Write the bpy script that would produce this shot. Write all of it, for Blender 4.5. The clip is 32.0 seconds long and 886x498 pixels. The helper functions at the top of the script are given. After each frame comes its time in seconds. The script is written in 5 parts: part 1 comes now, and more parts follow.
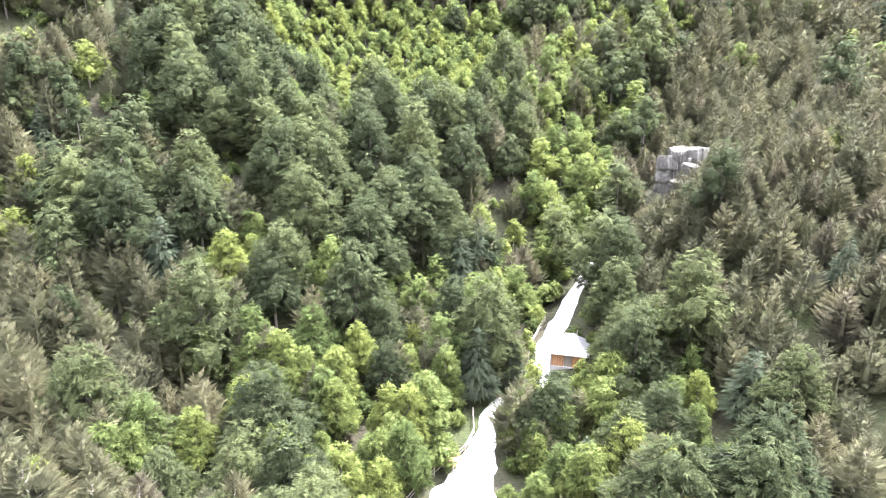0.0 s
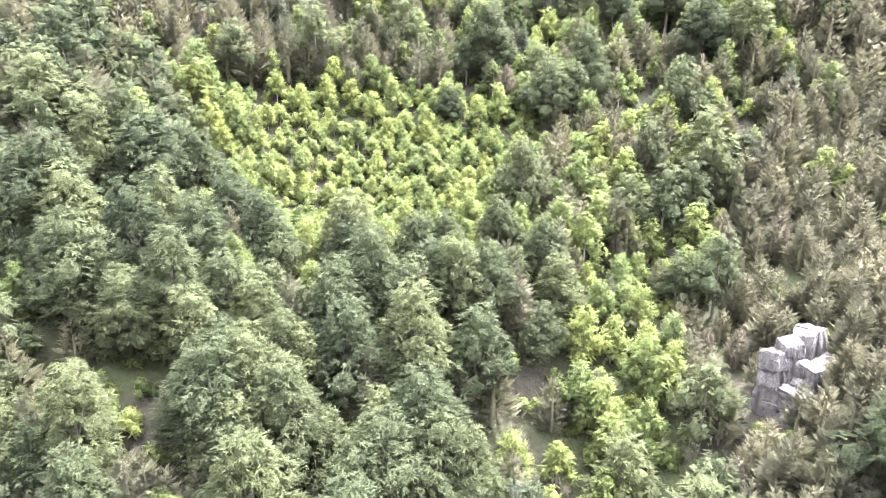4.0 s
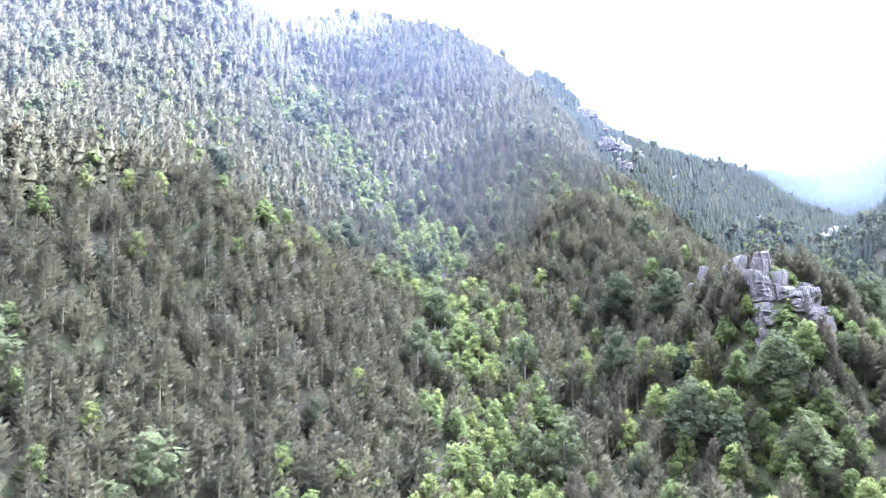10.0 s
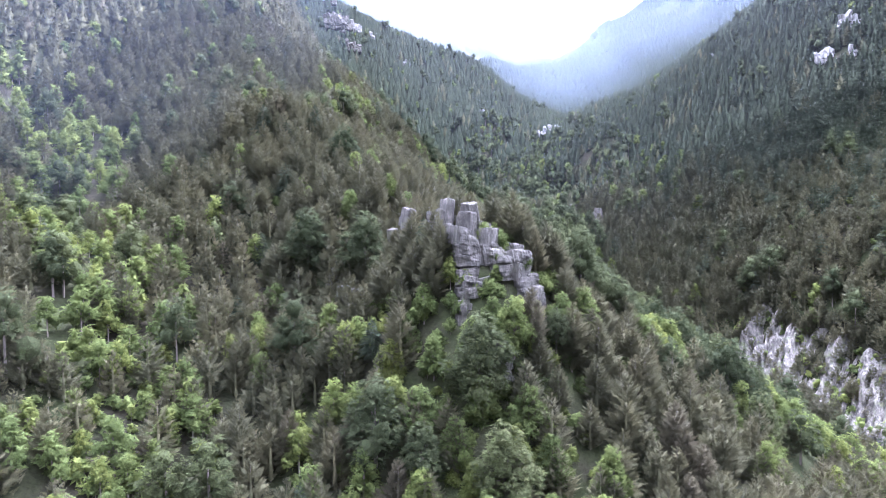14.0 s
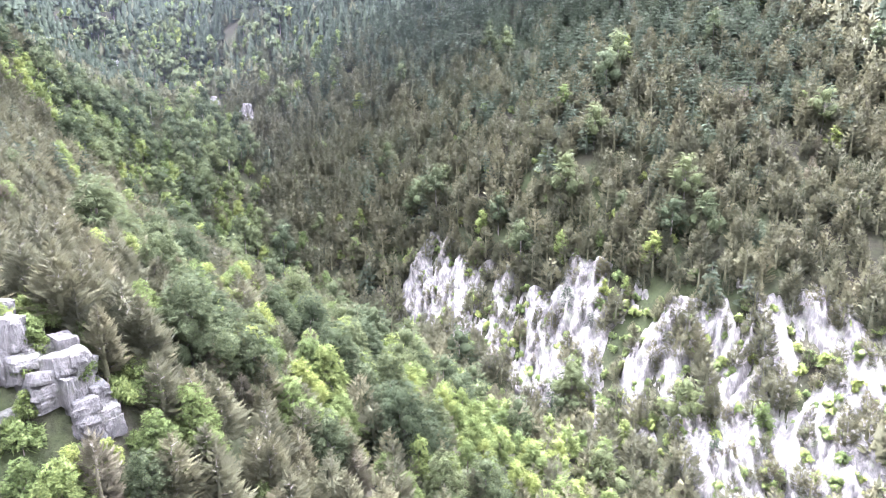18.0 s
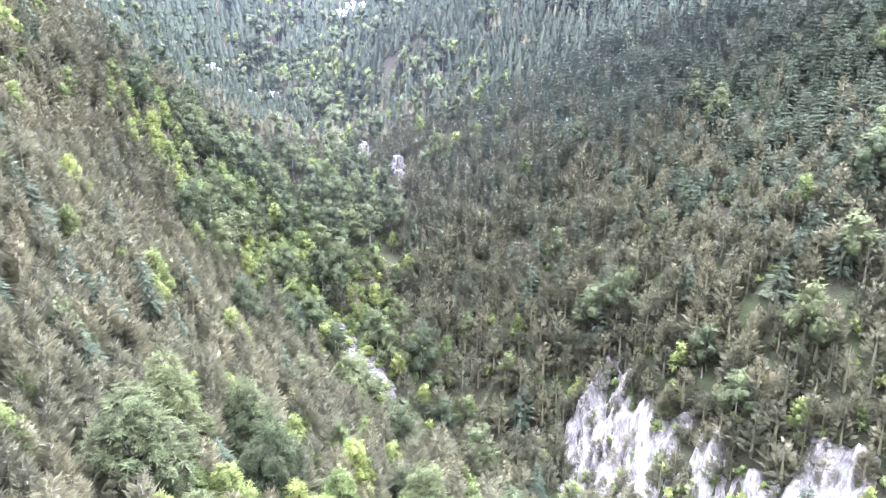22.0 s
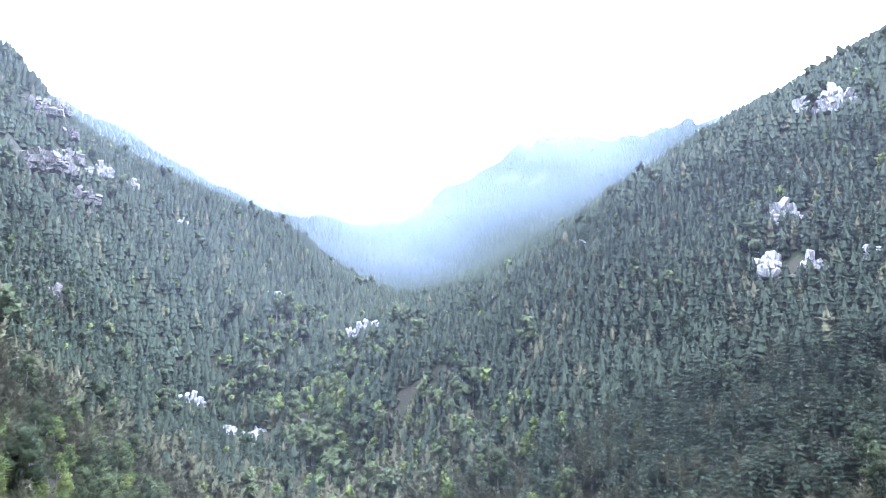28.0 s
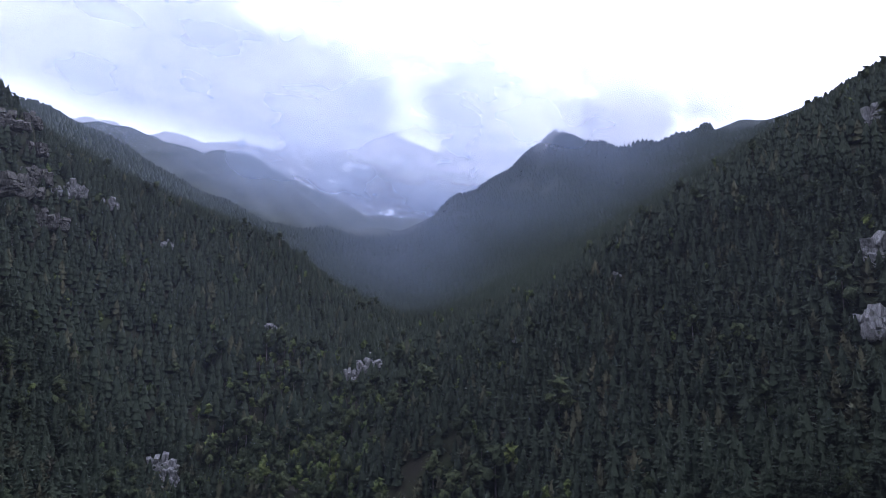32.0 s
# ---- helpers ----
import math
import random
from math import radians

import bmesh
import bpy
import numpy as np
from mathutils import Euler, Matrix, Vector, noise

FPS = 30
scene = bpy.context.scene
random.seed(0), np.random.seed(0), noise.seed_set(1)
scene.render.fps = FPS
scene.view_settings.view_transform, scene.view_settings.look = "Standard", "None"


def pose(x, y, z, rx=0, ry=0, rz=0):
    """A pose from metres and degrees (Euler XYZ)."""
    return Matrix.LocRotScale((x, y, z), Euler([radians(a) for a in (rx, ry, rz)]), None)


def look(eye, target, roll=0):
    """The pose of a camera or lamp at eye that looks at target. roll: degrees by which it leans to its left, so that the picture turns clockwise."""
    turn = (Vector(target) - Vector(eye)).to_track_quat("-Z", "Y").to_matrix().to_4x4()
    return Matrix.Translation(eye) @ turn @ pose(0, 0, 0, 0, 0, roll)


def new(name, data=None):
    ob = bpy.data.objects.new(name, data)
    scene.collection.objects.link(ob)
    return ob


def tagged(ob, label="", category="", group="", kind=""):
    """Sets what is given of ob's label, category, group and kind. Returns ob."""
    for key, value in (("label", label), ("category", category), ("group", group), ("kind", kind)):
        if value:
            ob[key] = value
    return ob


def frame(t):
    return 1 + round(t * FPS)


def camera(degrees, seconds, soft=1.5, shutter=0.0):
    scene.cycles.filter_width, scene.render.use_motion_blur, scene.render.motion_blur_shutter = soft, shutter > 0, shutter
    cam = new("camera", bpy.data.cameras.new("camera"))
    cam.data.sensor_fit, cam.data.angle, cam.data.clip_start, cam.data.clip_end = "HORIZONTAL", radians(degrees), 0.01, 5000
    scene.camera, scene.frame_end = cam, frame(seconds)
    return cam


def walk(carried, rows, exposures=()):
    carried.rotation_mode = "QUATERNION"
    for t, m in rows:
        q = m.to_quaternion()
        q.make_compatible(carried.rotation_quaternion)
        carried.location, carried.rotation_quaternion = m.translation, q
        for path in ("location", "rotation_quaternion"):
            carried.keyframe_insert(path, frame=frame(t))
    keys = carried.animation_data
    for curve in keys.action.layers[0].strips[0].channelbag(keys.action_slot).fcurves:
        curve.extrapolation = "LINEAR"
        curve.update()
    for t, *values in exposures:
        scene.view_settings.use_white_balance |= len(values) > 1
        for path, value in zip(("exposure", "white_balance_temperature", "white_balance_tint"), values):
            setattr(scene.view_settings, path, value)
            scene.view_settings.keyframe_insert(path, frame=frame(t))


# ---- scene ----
import itertools

cam = camera(63.7, 32.0, 0.7)
# The flight: 400 m of path, first eye 60 m over the valley road.
METRES, EYE, TILT, LEAN, TURN = 400.0, 60.0, -19.5, -0.5, 0.0
ROWS = [
    (0.0, 0.0, 0.0, 0.0, 0.0, 0.0, -0.0),
    (0.5, -0.0019, 0.0122, 0.005, -0.03, -0.03, 0.01),
    (1.0, -0.0035, 0.025, 0.0105, -0.04, -0.07, 0.02),
    (1.5, -0.0051, 0.0379, 0.0169, -0.07, -0.1, -0.04),
    (2.0, -0.0068, 0.05, 0.0269, -0.08, -0.16, -0.09),
    (2.5, -0.0084, 0.0615, 0.038, -1.07, -0.15, 0.35),
    (3.0, -0.01, 0.073, 0.0493, -1.99, -0.18, 0.72),
    (3.5, -0.0114, 0.0846, 0.0608, -2.63, -0.25, 0.97),
    (5.5, -0.0152, 0.1269, 0.1062, -2.58, 0.95, 0.94),
    (6.0, -0.016, 0.1347, 0.1163, -2.57, 3.05, 0.97),
    (6.5, -0.0166, 0.142, 0.1261, -2.52, 5.18, 1.0),
    (7.0, -0.0176, 0.149, 0.1361, -2.57, 7.58, 1.05),
    (7.5, -0.018, 0.1561, 0.1457, -2.51, 10.71, 1.08),
    (8.0, -0.0184, 0.1631, 0.1556, -2.46, 13.79, 1.07),
    (8.5, -0.0189, 0.1705, 0.1653, -2.45, 16.93, 1.11),
    (9.0, -0.019, 0.1792, 0.1754, -2.38, 20.32, 1.28),
    (9.5, -0.0166, 0.1893, 0.1861, -2.35, 23.68, 1.54),
    (10.0, -0.0107, 0.1998, 0.1973, -2.48, 26.95, 1.81),
    (10.5, -0.0018, 0.2105, 0.2082, -3.2, 30.18, 2.2),
    (11.0, 0.0072, 0.2204, 0.2169, -4.38, 31.53, 2.64),
    (11.5, 0.0146, 0.2283, 0.2244, -8.27, 31.38, 4.06),
    (12.0, 0.021, 0.2354, 0.2318, -11.37, 31.18, 5.19),
    (12.5, 0.0266, 0.2429, 0.2394, -13.15, 31.12, 5.76),
    (13.0, 0.032, 0.252, 0.2474, -15.87, 27.57, 6.69),
    (13.5, 0.0379, 0.2617, 0.2569, -18.36, 16.05, 7.45),
    (14.0, 0.045, 0.2718, 0.2675, -22.12, 15.06, 8.82),
    (14.5, 0.0516, 0.2817, 0.2782, -28.44, 13.98, 11.02),
    (15.0, 0.0594, 0.2914, 0.2889, -35.44, 12.4, 13.29),
    (15.5, 0.0685, 0.3003, 0.2993, -43.34, 3.86, 15.53),
    (17.5, 0.1197, 0.3272, 0.3379, -48.0, -2.87, 16.11),
    (18.0, 0.1327, 0.3347, 0.3478, -47.75, -2.83, 15.84),
    (18.5, 0.1451, 0.343, 0.3574, -47.52, -2.77, 15.6),
    (19.0, 0.1572, 0.3529, 0.3662, -42.23, -1.36, 14.11),
    (19.5, 0.1687, 0.3625, 0.3732, -40.05, -0.79, 13.38),
    (20.0, 0.1797, 0.3733, 0.3805, -37.12, -0.06, 12.43),
    (20.5, 0.1899, 0.3844, 0.3875, -36.63, 0.14, 12.24),
    (21.0, 0.1997, 0.3949, 0.3965, -35.9, 0.34, 11.96),
    (21.5, 0.2091, 0.4058, 0.4063, -35.4, 0.48, 11.76),
    (22.0, 0.2182, 0.416, 0.4171, -35.28, 0.51, 11.7),
    (22.5, 0.2271, 0.4262, 0.4281, -35.21, 0.51, 11.64),
    (23.0, 0.2357, 0.4367, 0.4389, -35.17, 0.47, 11.61),
    (23.5, 0.244, 0.4487, 0.4454, -35.12, 0.51, 11.6),
    (24.0, 0.2524, 0.461, 0.4504, -35.04, 0.57, 11.54),
    (24.5, 0.2609, 0.4739, 0.4555, -35.02, 0.62, 11.47),
    (25.0, 0.2694, 0.4866, 0.4605, -34.96, 0.69, 11.47),
    (25.5, 0.278, 0.4993, 0.4653, -34.91, 0.74, 11.46),
    (26.0, 0.2871, 0.5121, 0.4707, -34.83, 4.09, 11.48),
    (26.5, 0.2949, 0.5248, 0.475, -34.89, 15.55, 11.56),
    (28.5, 0.3257, 0.5714, 0.4989, -34.39, 25.25, 11.49),
    (29.0, 0.3343, 0.581, 0.5094, -34.35, 25.33, 11.56),
    (29.5, 0.3429, 0.5901, 0.5201, -34.31, 25.36, 11.58),
    (30.0, 0.351, 0.5994, 0.5309, -34.32, 25.38, 11.58),
    (30.5, 0.3595, 0.6085, 0.542, -34.28, 25.38, 11.59),
    (31.0, 0.3679, 0.6178, 0.5528, -34.23, 25.39, 11.6),
    (31.5, 0.3761, 0.6274, 0.5636, -34.21, 25.4, 11.6),
    (32.0, 0.3846, 0.637, 0.5745, -33.73, 25.5, 11.45),
]
EXPOSURES = [
    (0.0, 3.6, 5900, 18), (1.2, 3.95, 5900, 19), (3.5, 4.15, 5850, 24), (6.0, 4.1, 5600, 32), (8.5, 4.45, 5100, 31), (10.0, 3.9, 5100, 28), (11.5, 3.0, 5000, 25),
    (13.0, 1.75, 5150, 24), (13.3, 1.85, 5150, 25), (14.0, 3.3, 5250, 29), (15.5, 4.05, 5250, 29), (17.5, 4.3, 5550, 27), (19.0, 4.25, 5500, 28), (23.0, 4.6, 5350, 29),
    (26.0, 4.8, 5150, 28), (26.6, 4.2, 5100, 25), (28.5, 3.2, 5000, 20), (29.0, 2.5, 4950, 20), (30.0, 1.5, 4900, 21), (31.0, 0.65, 5050, 24), (32.0, 0.4, 5250, 26),
]
walk(cam, [(t, pose(0, 0, EYE, TILT, LEAN, TURN) @ pose(METRES * x, METRES * y, METRES * z, 90 + pitch, roll, yaw)) for t, x, y, z, yaw, pitch, roll in ROWS], EXPOSURES)

# ---- daylight: high sun ahead of the flight, broken cloud ----
SUN_HIGH, SUN_TURN = radians(62), radians(50)      # elevation; turn from +y, clockwise seen from above
sun_way = Vector((math.sin(SUN_TURN) * math.cos(SUN_HIGH), math.cos(SUN_TURN) * math.cos(SUN_HIGH), math.sin(SUN_HIGH)))
sun = new("sun", bpy.data.lights.new("sun", "SUN"))
sun.data.energy, sun.data.angle, sun.data.color = 5.0, radians(0.6), (1.0, 0.96, 0.89)
sun.matrix_world = look(sun_way * 1000, (0, 0, 0))
world = bpy.data.worlds.new("sky")
scene.world = world
world.use_nodes = True
wn, wl = world.node_tree.nodes, world.node_tree.links
wn.clear()
sky = wn.new("ShaderNodeTexSky")
sky.sky_type, sky.sun_disc, sky.sun_elevation, sky.sun_rotation = "NISHITA", False, SUN_HIGH, SUN_TURN
sky.air_density, sky.dust_density = 1.0, 2.0
sky_back, cloud_back, sky_mix, sky_out = (wn.new(k) for k in ("ShaderNodeBackground", "ShaderNodeBackground", "ShaderNodeMixShader", "ShaderNodeOutputWorld"))
sky_back.inputs[1].default_value = 0.13

sky_co, sky_noise, sky_ramp = wn.new("ShaderNodeTexCoord"), wn.new("ShaderNodeTexNoise"), wn.new("ShaderNodeMapRange")
sky_noise.inputs["Scale"].default_value, sky_noise.inputs["Detail"].default_value = 2.2, 6
sky_ramp.inputs[1].default_value, sky_ramp.inputs[2].default_value = 0.12, 0.32
wl.new(sky_co.outputs["Generated"], sky_noise.inputs["Vector"])
wl.new(sky_noise.outputs[0], sky_ramp.inputs[0])
wl.new(sky.outputs[0], sky_back.inputs[0])
wl.new(sky_ramp.outputs[0], sky_mix.inputs[0])
wl.new(sky_back.outputs[0], sky_mix.inputs[1])
wl.new(cloud_back.outputs[0], sky_mix.inputs[2])
wl.new(sky_mix.outputs[0], sky_out.inputs[0])
tone_noise, tone_ramp = wn.new("ShaderNodeTexNoise"), wn.new("ShaderNodeValToRGB")
tone_noise.inputs["Scale"].default_value, tone_noise.inputs["Detail"].default_value, tone_noise.inputs["Roughness"].default_value = 3.0, 7, 0.55
tone_ramp.color_ramp.elements[0].position, tone_ramp.color_ramp.elements[0].color = 0.30, (1.02, 1.03, 1.06, 1)
tone_ramp.color_ramp.elements[1].position, tone_ramp.color_ramp.elements[1].color = 0.56, (1.25, 1.27, 1.32, 1)
wl.new(sky_co.outputs["Generated"], tone_noise.inputs["Vector"])
wl.new(tone_noise.outputs[0], tone_ramp.inputs[0])
wl.new(tone_ramp.outputs[0], cloud_back.inputs[0])
# thin cloud is brightest round the sun
sun_dot, sun_glow = wn.new("ShaderNodeVectorMath"), wn.new("ShaderNodeMapRange")
sun_dot.operation, sun_dot.inputs[1].default_value = "DOT_PRODUCT", sun_way
sun_glow.inputs[1].default_value, sun_glow.inputs[2].default_value, sun_glow.inputs[3].default_value, sun_glow.inputs[4].default_value = 0.10, 1.0, 0.30, 2.6
wl.new(sky_co.outputs["Generated"], sun_dot.inputs[0])
wl.new(sun_dot.outputs["Value"], sun_glow.inputs[0])
wl.new(sun_glow.outputs[0], cloud_back.inputs[1])


# ---- materials ----
def material(name):
    m = bpy.data.materials.new(name)
    m.use_nodes = True
    m.node_tree.nodes.clear()
    return m, m.node_tree.nodes, m.node_tree.links


def noise_node(n, l, scale, detail=4, rough=0.6, stretch=None):
    """Noise over world metres."""
    at, tex = n.new("ShaderNodeNewGeometry"), n.new("ShaderNodeTexNoise")
    tex.inputs["Scale"].default_value, tex.inputs["Detail"].default_value, tex.inputs["Roughness"].default_value = scale, detail, rough
    if stretch:
        mul = n.new("ShaderNodeVectorMath")
        mul.operation, mul.inputs[1].default_value = "MULTIPLY", stretch
        l.new(at.outputs["Position"], mul.inputs[0])
        l.new(mul.outputs[0], tex.inputs["Vector"])
    else:
        l.new(at.outputs["Position"], tex.inputs["Vector"])
    return tex.outputs[0]


def ramp(n, l, value, stops):
    r = n.new("ShaderNodeValToRGB")
    while len(r.color_ramp.elements) < len(stops):
        r.color_ramp.elements.new(0.5)
    for e, (p, c) in zip(r.color_ramp.elements, stops):
        e.position, e.color = p, (*c, 1)
    l.new(value, r.inputs[0])
    return r.outputs[0]


def arith(n, l, op, a, b=None):
    m = n.new("ShaderNodeMath")
    m.operation = op
    for k, v in enumerate((a, b)):
        if v is None:
            continue
        if isinstance(v, (int, float)):
            m.inputs[k].default_value = v
        else:
            l.new(v, m.inputs[k])
    return m.outputs[0]


def mixed(n, l, fac, a, b, how="MIX"):
    m = n.new("ShaderNodeMix")
    m.data_type, m.blend_type = "RGBA", how
    for k, v in ((0, fac), (6, a), (7, b)):
        if isinstance(v, (int, float)):
            m.inputs[k].default_value = v
        elif isinstance(v, tuple):
            m.inputs[k].default_value = (*v, 1)
        else:
            l.new(v, m.inputs[k])
    return m.outputs[2]


def finish(n, l, colour, rough=0.8, bump=None, strength=0.4, depth=0.2, through_light=0.0, spec=0.3):
    p, out = n.new("ShaderNodeBsdfPrincipled"), n.new("ShaderNodeOutputMaterial")
    if isinstance(colour, tuple):
        p.inputs["Base Color"].default_value = (*colour, 1)
    else:
        l.new(colour, p.inputs["Base Color"])
    p.inputs["Roughness"].default_value, p.inputs["Specular IOR Level"].default_value = rough, spec
    if bump is not None:
        b = n.new("ShaderNodeBump")
        b.inputs["Strength"].default_value, b.inputs["Distance"].default_value = strength, depth
        l.new(bump, b.inputs["Height"])
        l.new(b.outputs[0], p.inputs["Normal"])
    last = p.outputs[0]
    if through_light:
        t, mix = n.new("ShaderNodeBsdfTranslucent"), n.new("ShaderNodeMixShader")
        mix.inputs[0].default_value = through_light
        l.new(colour, t.inputs[0])
        l.new(last, mix.inputs[1])
        l.new(t.outputs[0], mix.inputs[2])
        last = mix.outputs[0]
    l.new(last, out.inputs[0])


def foliage(name, stops, light=0.35, gaps=0.0, twig=6.5, rough=0.8, spec=0.04, contrast=1.0, sparkle=False):
    """Leaves: one tone a tree, varied from spray to spray; gaps: how far light shows between the twigs of a spray."""
    m, n, l = material(name)
    tone, each, geo = n.new("ShaderNodeAttribute"), n.new("ShaderNodeObjectInfo"), n.new("ShaderNodeNewGeometry")
    tone.attribute_name = "tone"
    one = arith(n, l, "FRACT", arith(n, l, "ADD", tone.outputs["Fac"], each.outputs["Random"]))
    one = arith(n, l, "ADD", arith(n, l, "MULTIPLY", one, 0.78), arith(n, l, "MULTIPLY", geo.outputs["Random Per Island"], 0.22))
    colour = ramp(n, l, one, stops)
    c = contrast
    grain = ramp(n, l, noise_node(n, l, 3.4, 6, 0.85), [(0.34, (1 - 0.46 * c, 1 - 0.45 * c, 1 - 0.44 * c)), (0.5, (1 - 0.06 * c,) * 3), (0.66, (1 + 0.40 * c, 1 + 0.38 * c, 1 + 0.32 * c))])
    colour = mixed(n, l, 1.0, colour, grain, "MULTIPLY")
    # light falls on the rounded mass of the crown more than on single sprays
    facing, turn = n.new("ShaderNodeAttribute"), n.new("ShaderNodeVectorTransform")
    facing.attribute_name = "facing"
    turn.vector_type, turn.convert_from, turn.convert_to = "NORMAL", "OBJECT", "WORLD"
    l.new(facing.outputs["Vector"], turn.inputs[0])
    p, t, mix, out = n.new("ShaderNodeBsdfPrincipled"), n.new("ShaderNodeBsdfTranslucent"), n.new("ShaderNodeMixShader"), n.new("ShaderNodeOutputMaterial")
    p.inputs["Roughness"].default_value, p.inputs["Specular IOR Level"].default_value = rough, spec
    mix.inputs[0].default_value = light
    l.new(colour, p.inputs["Base Color"])
    l.new(colour, t.inputs[0])
    relief = n.new("ShaderNodeBump")
    relief.inputs["Strength"].default_value, relief.inputs["Distance"].default_value = 0.75 * contrast, 0.3
    l.new(noise_node(n, l, 3.5, 4, 0.7), relief.inputs["Height"])
    l.new(turn.outputs[0], relief.inputs["Normal"])
    l.new(relief.outputs[0], p.inputs["Normal"])
    if not sparkle:
        l.new(relief.outputs[0], t.inputs["Normal"])
    l.new(p.outputs[0], mix.inputs[1])
    l.new(t.outputs[0], mix.inputs[2])
    last = mix.outputs[0]
    if gaps:
        clear, sparse, cut = n.new("ShaderNodeBsdfTransparent"), n.new("ShaderNodeMixShader"), n.new("ShaderNodeMapRange")
        cut.inputs[1].default_value, cut.inputs[2].default_value = gaps - 0.02, gaps + 0.02
        l.new(noise_node(n, l, twig, 3, 0.65), cut.inputs[0])
        l.new(cut.outputs[0], sparse.inputs[0])
        l.new(clear.outputs[0], sparse.inputs[1])
        l.new(last, sparse.inputs[2])
        last = sparse.outputs[0]
    l.new(last, out.inputs[0])
    return m


def leaves(name, stops, light, gaps, twig, contrast=1.0, sparkle=False):
    """The same leaves twice: loose sprays for the outside of a crown, and a closed mass for its inside."""
    return foliage(name, stops, light, gaps, twig, contrast=contrast, sparkle=sparkle), foliage(name + "_mass", stops, light * 0.5, contrast=contrast)


PINE = leaves("pine_needles", [(0.0, (0.056, 0.057, 0.032)), (0.45, (0.068, 0.068, 0.037)), (0.8, (0.083, 0.080, 0.042)), (1.0, (0.088, 0.080, 0.044))], 0.30, 0.47, 9.0, 0.45)
BEECH = leaves("beech_leaves", [(0.0, (0.032, 0.041, 0.021)), (0.5, (0.051, 0.062, 0.029)), (1.0, (0.078, 0.090, 0.037))], 0.40, 0.44, 4.5, 1.6, True)
MAPLE = leaves("young_leaves", [(0.0, (0.068, 0.091, 0.032)), (0.5, (0.102, 0.127, 0.040)), (1.0, (0.138, 0.158, 0.041))], 0.45, 0.44, 4.5, 1.45, True)
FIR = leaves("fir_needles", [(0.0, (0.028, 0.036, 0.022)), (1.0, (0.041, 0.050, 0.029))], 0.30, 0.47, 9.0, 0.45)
DRY = leaves("dry_needles", [(0.0, (0.072, 0.066, 0.041)), (1.0, (0.092, 0.083, 0.051))], 0.30, 0.47, 9.0, 0.45)


def bark_material():
    m, n, l = material("bark")
    v = noise_node(n, l, 6.0, 5, 0.7, (1, 1, 0.25))
    finish(n, l, ramp(n, l, v, [(0.3, (0.06, 0.05, 0.042)), (0.7, (0.17, 0.145, 0.125))]), 0.9, v, 0.5, 0.05)
    return m


def rock_material(name, low, mid, high, moss=0.35):
    """Limestone: upright joints, streaks and lichen."""
    m, n, l = material(name)
    streak = noise_node(n, l, 1.0, 8, 0.75, (1, 1, 0.28))
    beds = noise_node(n, l, 0.9, 5, 0.6, (0.25, 0.25, 1.6))
    fine = noise_node(n, l, 5.0, 6, 0.7)
    colour = ramp(n, l, streak, [(0.28, low), (0.5, mid), (0.72, high)])
    colour = mixed(n, l, 0.3, colour, ramp(n, l, beds, [(0.3, (0.62, 0.62, 0.64)), (0.6, (1.1, 1.09, 1.06))]), "MULTIPLY")
    colour = mixed(n, l, 0.6, colour, ramp(n, l, fine, [(0.3, (0.75, 0.75, 0.76)), (0.7, (1.18, 1.17, 1.14))]), "MULTIPLY")
    patch = ramp(n, l, noise_node(n, l, 0.35, 5, 0.65), [(0.55, (0, 0, 0)), (0.68, (1, 1, 1))])
    colour = mixed(n, l, arith(n, l, "MULTIPLY", patch, moss), colour, (0.10, 0.11, 0.06))
    finish(n, l, colour, 0.9, arith(n, l, "ADD", streak, arith(n, l, "MULTIPLY", fine, 0.35)), 1.0, 0.9)
    return m


